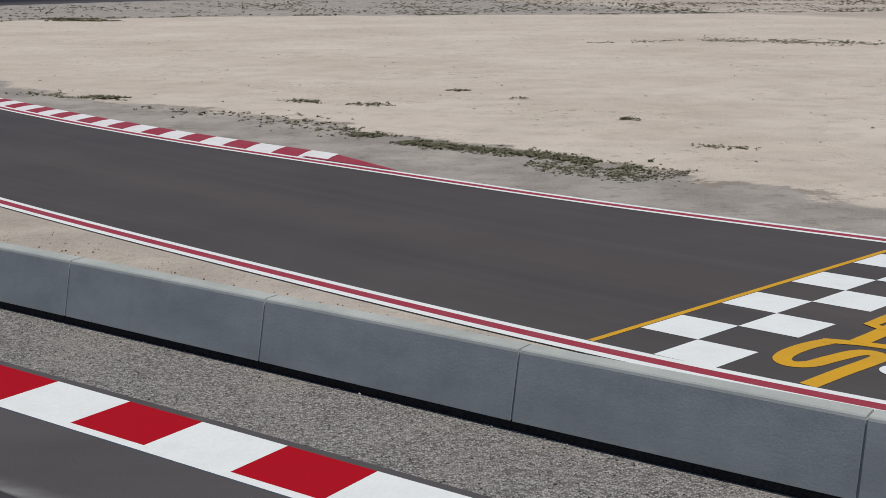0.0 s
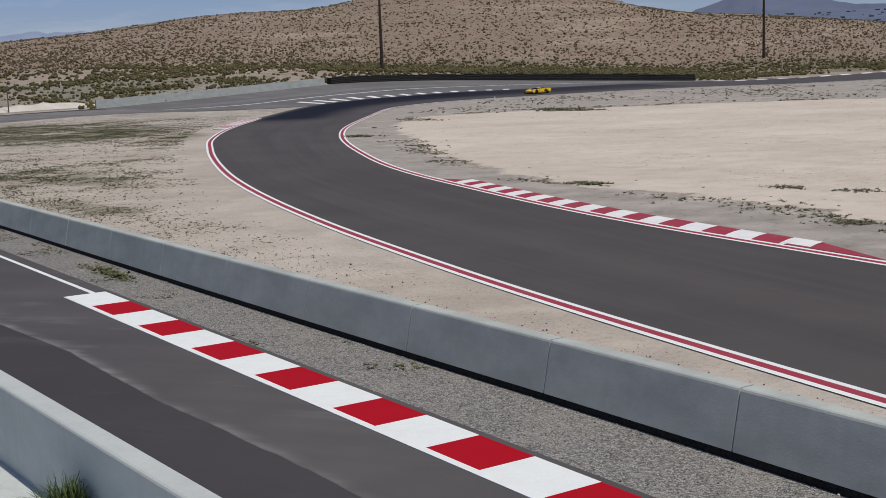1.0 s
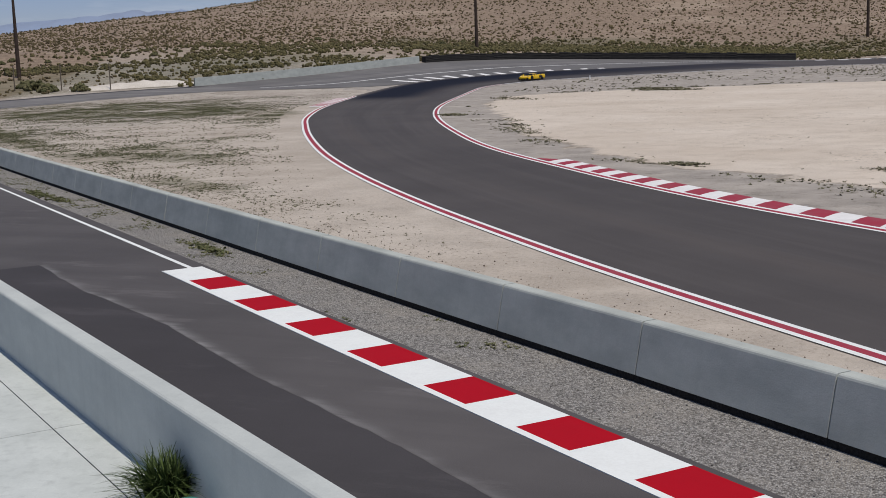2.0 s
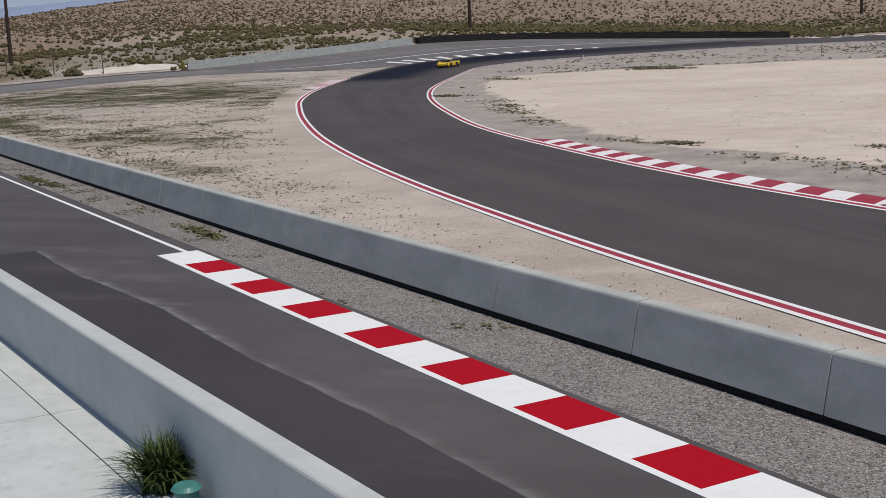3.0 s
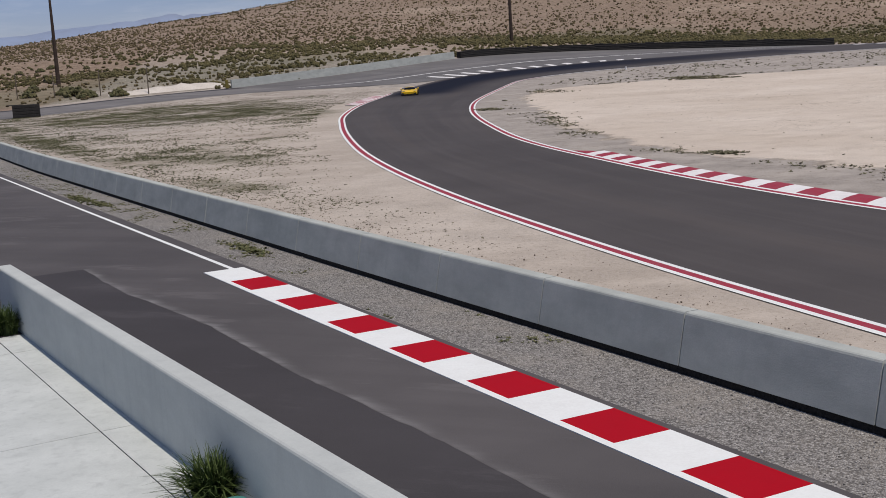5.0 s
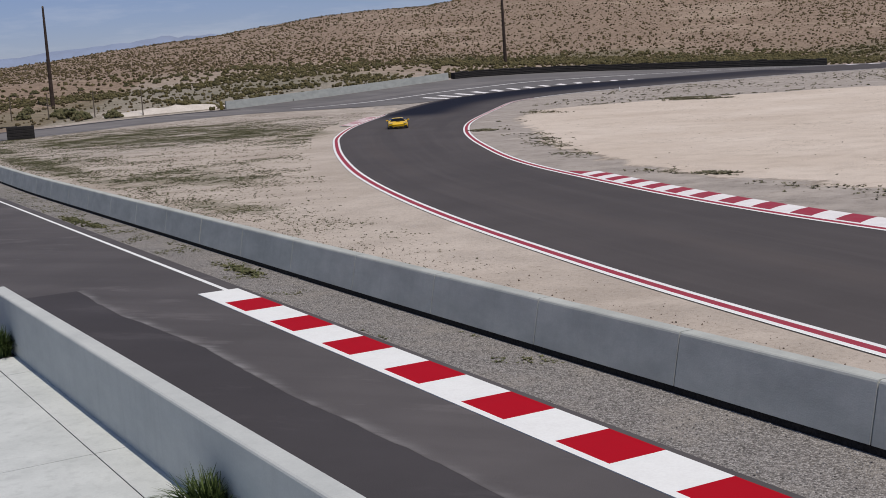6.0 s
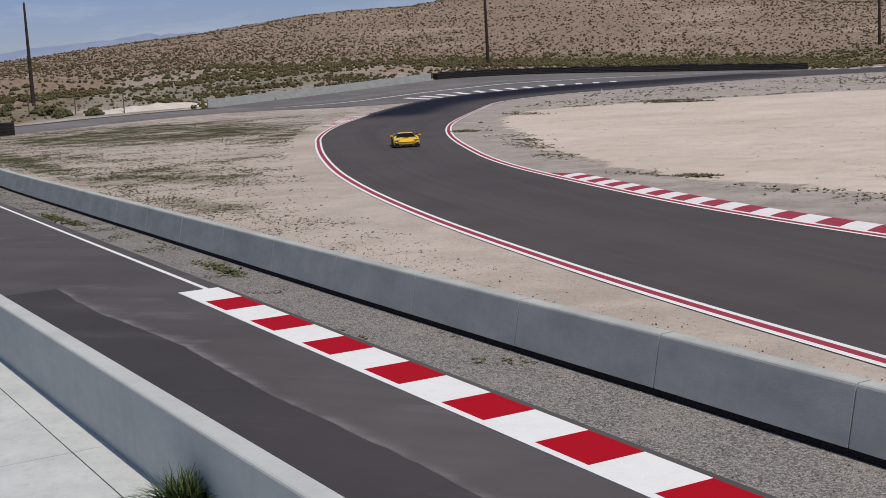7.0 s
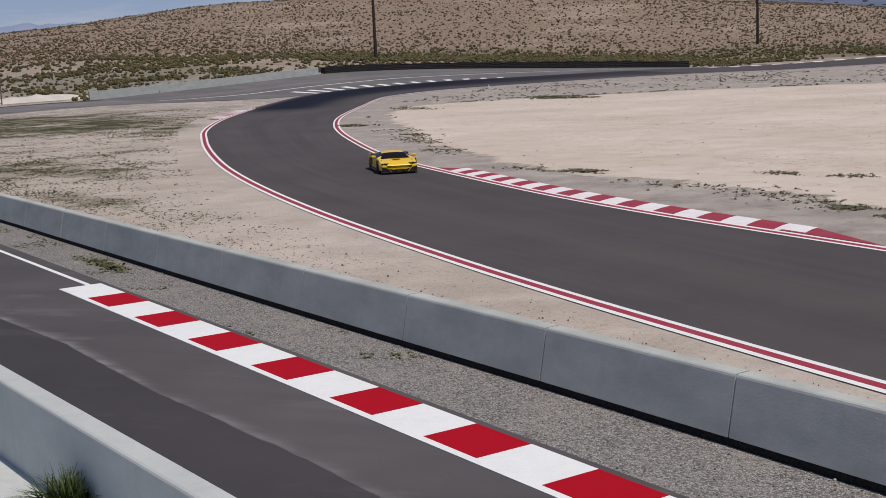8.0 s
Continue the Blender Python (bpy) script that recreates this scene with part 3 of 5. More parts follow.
def kerb_tail(start, stop):
    """The red wedge in which the inside kerb runs out, full width at stop."""
    i0, i1 = (min(range(len(FAR)), key=lambda i: (FAR[i] - Vector(q)).length) for q in (start, stop))
    step = 1 if i1 > i0 else -1
    n = max(abs(i1 - i0), 1)
    a, b = [], []
    for k, i in enumerate(range(i0, i1 + step, step)):
        side = left_of(FAR, i)
        a.append(FAR[i] - side * 0.30)
        b.append(FAR[i] - side * (0.31 + 1.2 * k / n))
    me = loft("kerb_tail", a, b, 2, 0.022)
    if me.polygons[0].normal.z < 0:
        me.flip_normals()
    part("kerb_tail", me, OLD_RED, TRACK_ROOT, "faded red end of the kerb")


kerb_tail((-0.35, 35.5), (-3.1, 38.1))
kerb_tail((-22.0, 59.9), (-20.9, 58.5))


# ---- start line ----
def build_start_line():
    base = thing("start_line", "yellow line and white chequered squares painted across the track", "road marking", kind="structure")
    o = Vector((2.80, 18.90))
    a = Vector((0.7474, 0.6644))
    b = Vector((0.742, -0.670))

    def quad(name, p, la, lb, mat, lift=0.006):
        c = [p, p + a * la, p + a * la + b * lb, p + b * lb]
        bm = bmesh.new()
        f = bm.faces.new([bm.verts.new((q.x, q.y, height(q.x, q.y) + lift)) for q in c])
        f.normal_update()
        if f.normal.z < 0:
            bmesh.ops.reverse_faces(bm, faces=[f])
        part(name, bm, mat, base)

    quad("yellow_line", o - b * 0.02, 9.4, 0.12, YELLOW)
    side = 1.122
    first = Vector((2.90, 18.83))
    for col in range(8):
        row = 1 - col % 2
        quad("white_square", first + a * (side * col) + b * (1.04 * row), side, 1.04, WHITE)
    return base


build_start_line()


def painted_sign():
    """Big painted signs in yellow and white, cut by the picture's edge: plain strokes."""
    sign = thing("painted_emblem", "large yellow painted emblem on the asphalt by the start line", "road marking", kind="structure")
    hook = spline([(5.55, 16.62), (6.23, 17.2), (6.77, 17.63), (7.03, 17.88), (6.98, 18.08), (6.75, 18.10), (6.27, 17.82), (5.88, 17.58), (5.6, 17.6), (5.54, 17.84), (5.74, 18.16), (6.14, 18.5), (6.53, 18.72)], 0.06)
    part("stroke", ribbon("stroke", hook, -0.14, 0.14, 0.007), YELLOW, sign)
    part("stroke", ribbon("stroke", [Vector((6.45, 18.76)), Vector((6.95, 18.6)), Vector((7.31, 18.39)), Vector((8.3, 17.9))], -0.12, 0.12, 0.010), YELLOW, sign)
    part("stroke", ribbon("stroke", [Vector((6.95, 18.62)), Vector((7.35, 18.99)), Vector((7.75, 19.38)), Vector((8.5, 20.1))], -0.15, 0.15, 0.012), YELLOW, sign)
    part("stroke", ribbon("stroke", [Vector((7.66, 19.34)), Vector((7.52, 19.62)), Vector((7.9, 19.97)), Vector((8.6, 20.6))], -0.12, 0.12, 0.014), YELLOW, sign)
    bm = bmesh.new()
    bmesh.ops.create_circle(bm, cap_ends=True, segments=24, radius=0.28, matrix=pose(7.06, 17.2, 0.008))
    part("dot", bm, WHITE, sign, "white painted dot")


painted_sign()

# ---- run-off and access road behind the bend ----
BACK = spline([(-130.0, 142.0), (-121.5, 152.6), (-113.5, 161.6), (-110.0, 171.0), (-106.5, 180.5), (-103.0, 192.0), (-99.6, 204.5), (-97.0, 212.4), (-92.6, 218.0), (-84.6, 225.4),
               (-75.4, 230.6), (-65.6, 234.6), (-55.8, 238.6), (-46.5, 243.0), (-37.3, 246.6), (-24.0, 260.0)], 1.5)


def build_runoff():
    run = thing("runoff", "grey asphalt run-off area outside the bend with a painted line", "road", kind="structure")
    i0 = min(range(len(BACK)), key=lambda i: (BACK[i] - Vector((-113.5, 161.6))).length)
    front = spline([(-92.0, 158.5), (-84.0, 163.0), (-81.2, 168.5), (-80.6, 173.0), (-78.4, 181.9), (-75.2, 188.2), (-70.0, 197.7), (-64.0, 204.5), (-58.0, 211.5), (-52.0, 219.6), (-44.1, 231.0), (-35.8, 241.5), (-24.0, 255.0)], 1.5)
    front = even(front, 90)
    rear = even(BACK[i0:], 90)
    part("surface", loft("surface", front, rear, 14, -0.012), RUNOFF, run)
    part("white_line", loft("white_line", [a.lerp(b, 0.40) for a, b in zip(front, rear)], [a.lerp(b, 0.418) for a, b in zip(front, rear)], 1, 0.004), OLD_WHITE, run)
    part("skid_mark", loft("skid_mark", [a.lerp(b, 0.55) for a, b in zip(front, rear)], [a.lerp(b, 0.68) for a, b in zip(front, rear)], 3, 0.0), ACCESS, run)
    road = thing("access_road", "pale worn asphalt access road through the scrub", "road", kind="structure")
    up = even(spline([(-113.5, 161.6), (-120.8, 152.8), (-125.6, 145.8), (-129.5, 137.0), (-139.0, 128.0), (-160.0, 112.0)], 1.5), 50)
    low = even(spline([(-92.0, 158.5), (-104.6, 152.4), (-108.5, 146.5), (-112.2, 139.5), (-114.5, 130.5), (-116.0, 121.5), (-121.0, 113.5), (-140.0, 96.0)], 1.5), 50)
    part("surface", loft("surface", low, up, 8, -0.016), ACCESS, road)
    part("dark_edge", loft("dark_edge", [a.lerp(b, 0.86) for a, b in zip(low, up)], [a.lerp(b, 0.98) for a, b in zip(low, up)], 2, -0.010), FRESH, road)
    part("dark_edge", loft("dark_edge", [a.lerp(b, 0.10) for a, b in zip(low, up)], [a.lerp(b, 0.18) for a, b in zip(low, up)], 2, -0.010), RUNOFF, road)


build_runoff()


# ---- pit road ----
def build_pit_road():
    road = thing("pit_road", "grey asphalt pit road with a dark resurfaced strip and a white edge line", "road", kind="structure")

    def strip(name, s0, s1, d0, d1, mat, lift, n=60, label=""):
        line = [pit(s0 + (s1 - s0) * k / n, 0) for k in range(n + 1)]
        part(name, loft(name, [p + PIT_IN * d0 for p in line], [p + PIT_IN * d1 for p in line], 4, lift), mat, road, label)

    strip("surface", -75, 60, -9.0, 1.24, PIT, 0.0)
    strip("white_line", -75, 0.4, 0.70, 0.84, WHITE, 0.006)
    strip("surface", -75, -0.6, -18.0, -9.0, PIT, 0.0)
    # the resurfaced strip, with an uneven edge
    n = 150
    line = [pit(-3.3 + 50 * k / n, 0) for k in range(n + 1)]
    lip = [float(np.interp(-3.3 + 50 * k / n, (-3.3, 1.6, 4.5, 7, 12, 14.5, 18, 30, 47), (-2.5, -2.46, -2.15, -1.97, -2.0, -1.84, -1.72, -1.7, -1.6))) + 0.05 * noise.noise((k * 0.19, 0, 0)) + 0.045 * noise.noise((k * 0.6, 4, 0)) for k in range(n + 1)]
    part("resurfaced_strip", loft("resurfaced_strip", [p - PIT_IN * 9 for p in line], [p + PIT_IN * d for p, d in zip(line, lip)], 4, 0.004), FRESH, road, "dark new asphalt strip")
    me = loft("dusty_seam", [p + PIT_IN * (d - 0.05) for p, d in zip(line, lip)], [p + PIT_IN * (d + 0.34) for p, d in zip(line, lip)], 8, 0.006)
    dust = []
    for k in range(n + 1):
        gust = max(0.3, 0.75 + 1.1 * noise.noise((k * 0.07, 9, 0)) + 0.6 * noise.noise((k * 0.4, 2, 0)))
        for j in range(9):
            dust.append(min(1.0, gust * ease((j + 0.6) / 1.8) * (1 - j / 8) ** (1.0 + 1.2 / (0.2 + gust))))
    me.attributes.new("dust", "FLOAT", "POINT").data.foreach_set("value", dust)
    part("dusty_seam", me, SEAL, road, "pale dust blown along the seam")
    kerb = thing("pit_kerb", "fresh red and white painted kerb along the pit road", "kerb", kind="structure")

    def flat(name, s0, s1, d0, d1, mat, low, high):
        c = [pit(s0, d0), pit(s1, d0), pit(s1, d1), pit(s0, d1)]
        part(name, slab_piece(c, low, high), mat, kerb)

    starts = (2.05, 5.33, 8.48, 11.56, 14.64, 17.56, 20.43, 23.25, 26.1, 28.95, 31.8, 34.65, 37.5, 40.35)
    flat("white_border", 0.15, 42, -0.05, 0.09, WHITE, -0.01, 0.016)
    previous = 0.15
    for a, b in zip(starts, starts[1:]):
        flat("white_block", previous, a - 0.003, 0.09, 1.08, WHITE, -0.01, 0.016)
        previous = a + (b - a) * 0.485
        flat("red_block", a, previous - 0.003, 0.09, 1.08, RED, -0.01, 0.016)
    verge = thing("gravel_strip", "loose grey gravel strip between pit road and barrier", "gravel", kind="structure")
    xs = np.linspace(-75, 20, 160)
    back = [wall_line(x) + Vector((0.06, 0.08)) for x in xs]
    front = [pit((Vector(p) - pit(0, 0)).dot(PIT_DIR), 1.22 + 0.03 * noise.noise((k * 0.7, 0, 0))) for k, p in enumerate(back)]
    part("surface", loft("surface", front, back, 10, -0.004), GRAVEL, verge)


build_pit_road()


# ---- concrete barriers ----
def extrude(line, profile, gap=0.0):
    """A closed bar along a line: profile points (across, up) swept on the land."""
    bm = bmesh.new()
    rings = []
    for k, p in enumerate(line):
        n = left_of(line, k)
        z = height(p.x, p.y)
        rings.append([bm.verts.new((p.x + n.x * a, p.y + n.y * a, z + b)) for a, b in profile])
    m = len(profile)
    for r0, r1 in zip(rings, rings[1:]):
        for j in range(m):
            bm.faces.new((r0[j], r0[(j + 1) % m], r1[(j + 1) % m], r1[j]))
    bm.faces.new(rings[0])
    bm.faces.new(list(reversed(rings[-1])))
    bmesh.ops.recalc_face_normals(bm, faces=bm.faces)
    return bm


def build_barrier():
    wall = thing("concrete_barrier", "long grey cast concrete barrier between pit road and track", "barrier", kind="structure")
    whole = even([wall_line(x) for x in np.linspace(-80, 26, 400)], 4000)
    s = np.linspace(0, length(whole), len(whole))
    # joint places found along the wall; the panels keep that spacing on both sides
    x_joint = -2.17
    s0 = s[min(range(len(whole)), key=lambda i: abs(whole[i].x - x_joint))]
    step = 4.31
    k0 = int(s0 / step)
    cuts = [s0 + (k - k0) * step for k in range(0, int(s[-1] / step) + 1)]
    # front foot on the line; leaning face; the top pale and slightly rounded
    profile = [(0.0, 0.13), (0.175, 0.98), (0.19, 1.01), (0.215, 1.025), (0.46, 1.025), (0.49, 1.01), (0.50, 0.975), (0.54, 0.13)]
    for a, b in zip(cuts, cuts[1:]):
        idx = [i for i in range(len(whole)) if a <= s[i] <= b - 0.004]
        if len(idx) < 3:
            continue
        pick = [whole[i] for i in np.linspace(idx[0], idx[-1], 5).astype(int)]
        part("panel", extrude(pick, profile), CONCRETE, wall)
    core = [whole[i] for i in range(0, len(whole), 40)]
    part("joint_filler", extrude(core, [(0.03, 0.14), (0.20, 0.98), (0.47, 0.98), (0.5, 0.14)]), CONCRETE, wall)
    # black bar added below the panels in place of the dark gap's shade
    part("shaded_gap", extrude(core, [(0.03, -0.08), (0.03, 0.14), (0.6, 0.14), (0.6, -0.08)]), GAP_SHADE, wall, "black strip standing in for the shaded gap under the barrier")
    return wall


build_barrier()


def build_terrace():
    low = thing("terrace_wall", "smooth grey concrete parapet wall along the terrace", "wall", kind="structure")
    a, b = Vector((-22.2, 21.6)), Vector((4.2, 3.4))
    d = (b - a).normalized()
    line = [a + d * q for q in np.linspace(0, (b - a).length, 30)]
    part("wall", extrude(line, [(-0.05, -0.06), (-0.05, 1.205), (-0.038, 1.23), (-0.01, 1.245), (0.265, 1.245), (0.285, 1.225), (0.31, -0.06)]), SMOOTH, low)
    floor = thing("terrace_floor", "pale concrete terrace of large cast slabs", "floor", kind="structure")
    n = Vector((-d.y, d.x))
    if n.dot(Vector((1, 1))) > 0:
        n = -n
    # slabs in rows along the wall
    cuts = [0.0, 0.64, 4.4, 8.0, 11.6]
    for r, (d0, d1) in enumerate(zip(cuts, cuts[1:])):
        for k in range(5):
            s0, s1 = 2.3 + (k * 6.9 - 4.3 if k else 0), 2.3 + (k + 1) * 6.9 - 4.3
            s0, s1 = s0 - (0.8 if k else 0), s1 - 0.8
            c = [a + d * (s0 + 0.006) + n * (d0 + 0.008), a + d * (s1 - 0.006) + n * (d0 + 0.008), a + d * (s1 - 0.006) + n * (d1 - 0.008), a + d * (s0 + 0.006) + n * (d1 - 0.008)]
            part("slab", slab_piece(c, -0.05, 0.012, 0.006), SLAB, floor)
    c = [a + d * 2.28, a + d * 31.7, a + d * 31.7 + n * 11.6, a + d * 2.28 + n * 11.6]
    part("joint_bed", slab_piece(c, -0.05, 0.0), JOINT, floor)


build_terrace()


# ---- far walls ----
def build_far_walls():
    far = thing("far_concrete_wall", "pale concrete wall behind the run-off area", "barrier", kind="structure")
    i0 = min(range(len(BACK)), key=lambda i: (BACK[i] - Vector((-113.5, 161.6))).length)
    i1 = min(range(len(BACK)), key=lambda i: (BACK[i] - Vector((-97.4, 211.4))).length)
    line = even(BACK[i0:i1], 60)
    for k in range(12):
        piece = line[k * 5:k * 5 + 6]
        part("panel", extrude(piece, [(0.1, -0.1), (0.16, 1.25), (0.5, 1.25), (0.56, -0.1)]), CONCRETE, far)
    p = line[0]
    bm = bmesh.new()
    box(bm, (p.x - 0.5, p.y - 0.7, height(p.x, p.y) + 0.62), (0.5, 0.9, 1.3), 35, 0.08)
    part("end_marker", bm, MARKER, far, "dusty yellow end marker")
    # tyre barrier: banded bundles
    tyres = thing("tyre_barrier", "long black tyre barrier wrapped in belting beside the bend", "barrier", kind="structure")
    i2 = min(range(len(BACK)), key=lambda i: (BACK[i] - Vector((-37.3, 246.6))).length)
    line = even(BACK[i1:i2 + 1], 181)
    rnd = random.Random(4)
    for k in range(45):
        piece = line[k * 4:k * 4 + 5]
        top = 1.16 + rnd.uniform(-0.07, 0.13) + (0.12 if k in (30, 31, 34, 35, 36, 37) else 0)
        back = 1.15 + rnd.uniform(-0.04, 0.04)
        prof = [(0.05, -0.1)]
        for q in range(4):
            z = top * (q + 0.5) / 4
            prof += [(0.03, top * q / 4 + 0.02), (0.0 + rnd.uniform(-0.02, 0.02), z), (0.03, top * (q + 1) / 4 - 0.02)]
        prof += [(0.15, top), (back, top), (back + 0.05, -0.1)]
        part("bundle", extrude(piece, prof), RUBBER, tyres)
    # the lone bundle by the access road
    stack = thing("tyre_stack", "black square bundle of tyres beside the access road", "tyre stack", pose(-115.9, 120.4, height(-115.9, 120.4) - 0.03, 0, 0, 44))
    for k, z in enumerate((0.2, 0.6, 1.0, 1.4)):
        bm = bmesh.new()
        box(bm, (0, 0, z), (3.3, 1.5, 0.4), 0, 0.06)
        part("tyre_row", bm, RUBBER, stack)
    bm = bmesh.new()
    box(bm, (-1.3, 0.05, 1.62), (1.9, 1.3, 0.08), 2, 0.02)
    part("belt", bm, RUBBER, stack)
    # pale sand heaped beside the access road
    verts, faces = [], []
    rows = even(spline([(-128.0, 151.0), (-123.5, 156.6), (-119.0, 161.5), (-115.0, 165.5)], 1.0), 40)
    for i, p in enumerate(rows):
        n = left_of(rows, i)
        if n.x > 0:
            n = -n
        for j in range(9):
            t = j / 8
            q = p + n * (t * 5.0)
            up = 0.95 * math.sin(math.pi * t) * math.sin(math.pi * i / 39) ** 0.6 * (0.8 + 0.4 * noise.noise((i * 0.3, j * 0.4, 2)))
            verts.append((q.x, q.y, height(q.x, q.y) - 0.08 + up))
    for i in range(39):
        for j in range(8):
            faces.append((i * 9 + j, i * 9 + j + 1, i * 9 + j + 10, i * 9 + j + 9))
    me = raw_mesh("sand_bank", verts, faces)
    if sum(q.normal.z for q in me.polygons) < 0:
        me.flip_normals()
    tagged(part("sand_bank", me, DUNE, smooth=True), "pale bank of heaped sand by the access road", "sand", kind="structure")
    return far


build_far_walls()


# ---- poles and fence ----
def build_pole(x, y, tall, lean=0.0):
    p = thing("utility_pole", "tall dark wooden utility pole standing in the scrub", "pole", pose(x, y, height(x, y) - 0.1, 0, lean, 0), "utility poles")
    bm = bmesh.new()
    bmesh.ops.create_cone(bm, cap_ends=True, segments=14, radius1=0.38, radius2=0.17, depth=tall, matrix=pose(0, 0, tall / 2))
    part("shaft", bm, TIMBER, p, smooth=False)
    bm = bmesh.new()
    bmesh.ops.create_cone(bm, cap_ends=True, segments=10, radius1=0.2, radius2=0.12, depth=0.3, matrix=pose(0, 0, tall + 0.15))
    part("cap", bm, STEEL, p)
    for z in (tall * 0.42, tall * 0.47):
        bm = bmesh.new()
        box(bm, (-0.34, -0.05, z), (0.14, 0.18, 0.35), 0, 0.03)
        part("bracket", bm, STEEL, p)


build_pole(-155.5, 169.9, 16.9, 0.3)
build_pole(-100.6, 242.7, 18.6, 0.0)
build_pole(-31.1, 313.2, 24.0, 0.0)


def build_fence():
    fence = thing("wire_fence", "thin rusty steel post and wire fence in the scrub", "fence")
    places = [(-168.0, 148.0), (-160.5, 148.5), (-153.0, 149.2), (-146.5, 150.6), (-140.0, 151.8), (-132.6, 153.8), (-124.6, 155.4)]
    tops = []
    for x, y in places:
        bm = bmesh.new()
        z = height(x, y)
        bmesh.ops.create_cone(bm, cap_ends=True, segments=8, radius1=0.085, radius2=0.075, depth=4.0, matrix=pose(x, y, z + 1.9))
        part("post", bm, STEEL, fence)
        tops.append(Vector((x, y, z)))
    for level in (0.8, 1.7, 2.6, 3.6):
        for a, b in zip(tops, tops[1:]):
            bm = bmesh.new()
            d = b - a
            m = Matrix.Translation((a + b) / 2 + Vector((0, 0, level))) @ d.to_track_quat("Z", "Y").to_matrix().to_4x4()
            bmesh.ops.create_cone(bm, cap_ends=True, segments=5, radius1=0.012, radius2=0.012, depth=d.length, matrix=m)
            part("wire", bm, STEEL, fence)


build_fence()


def build_marker():
    p = thing("marker_post", "small white marker post at the inside of the bend", "post", pose(-56.2, 178.2, height(-56.2, 178.2) - 0.05))
    bm = bmesh.new()
    bmesh.ops.create_cone(bm, cap_ends=True, segments=12, radius1=0.09, radius2=0.07, depth=0.55, matrix=pose(0, 0, 0.27))
    part("post", bm, OLD_WHITE, p)
    bm = bmesh.new()
    box(bm, (0, 0, 0.02), (0.4, 0.4, 0.05), 0, 0.01)
    part("base", bm, CONCRETE, p)


build_marker()


# ---- distance ----
def mountain(name, label, mat, crest, dist, depth, seed):
    """A ridge across the line of sight: crest gives bearing and height in degrees."""
    verts, faces = [], []
    az = [c[0] for c in crest]
    el = [c[1] for c in crest]
    n, rows = 160, 10
    for i in range(n + 1):
        a = az[0] + (az[-1] - az[0]) * i / n
        top = dist * math.tan(radians(float(np.interp(a, sorted(az), [e for _, e in sorted(zip(az, el))])))) + 5.7
        top *= 1 + 0.05 * noise.noise((a * 1.4, seed, 0)) + 0.03 * noise.noise((a * 5, seed, 1))
        for j in range(rows + 1):
            t = j / rows
            r = dist + depth * (t - 0.5) * 2
            z = top * (1 - abs(t - 0.5) * 2) ** 0.8
            z *= 1 + 0.22 * noise.noise((a * 1.8, t * 4, seed)) * (1 - (1 - abs(t - 0.5) * 2))
            verts.append((-math.sin(radians(a)) * r, math.cos(radians(a)) * r, z))
    w = rows + 1
    for i in range(n):
        for j in range(rows):
            faces.append((i * w + j, i * w + j + 1, (i + 1) * w + j + 1, (i + 1) * w + j))
    me = raw_mesh(name, verts, faces)
    if sum(q.normal.z for q in me.polygons) < 0:
        me.flip_normals()
    tagged(part(name, me, mat, smooth=True), label, "mountain", kind="structure")


# both ridges carry their haze in the base colour, not in the air
mountain("mountain_range", "hazy blue mountain range on the horizon", HAZE_PALE_BLUE, [(85, 1.0), (60, 1.7), (50, 1.35), (43.7, 1.5), (42.3, 1.68), (40.7, 1.77), (39, 1.9), (37.3, 2.05), (35.5, 2.0), (33, 1.6), (28, 1.2)], 4200, 400, 2)
mountain("mountain_peak", "desert mountain rising beyond the valley, coloured blue-grey by painted haze", HAZE_BLUE, [(11, 0.9), (9.6, 1.7), (8.6, 2.0), (7.1, 2.5), (5.8, 2.95), (4.6, 2.6), (3.6, 2.3), (2, 2.0), (0.7, 1.9), (-3, 1.7), (-12, 1.9), (-25, 1.5), (-45, 1.0)], 3900, 500, 5)


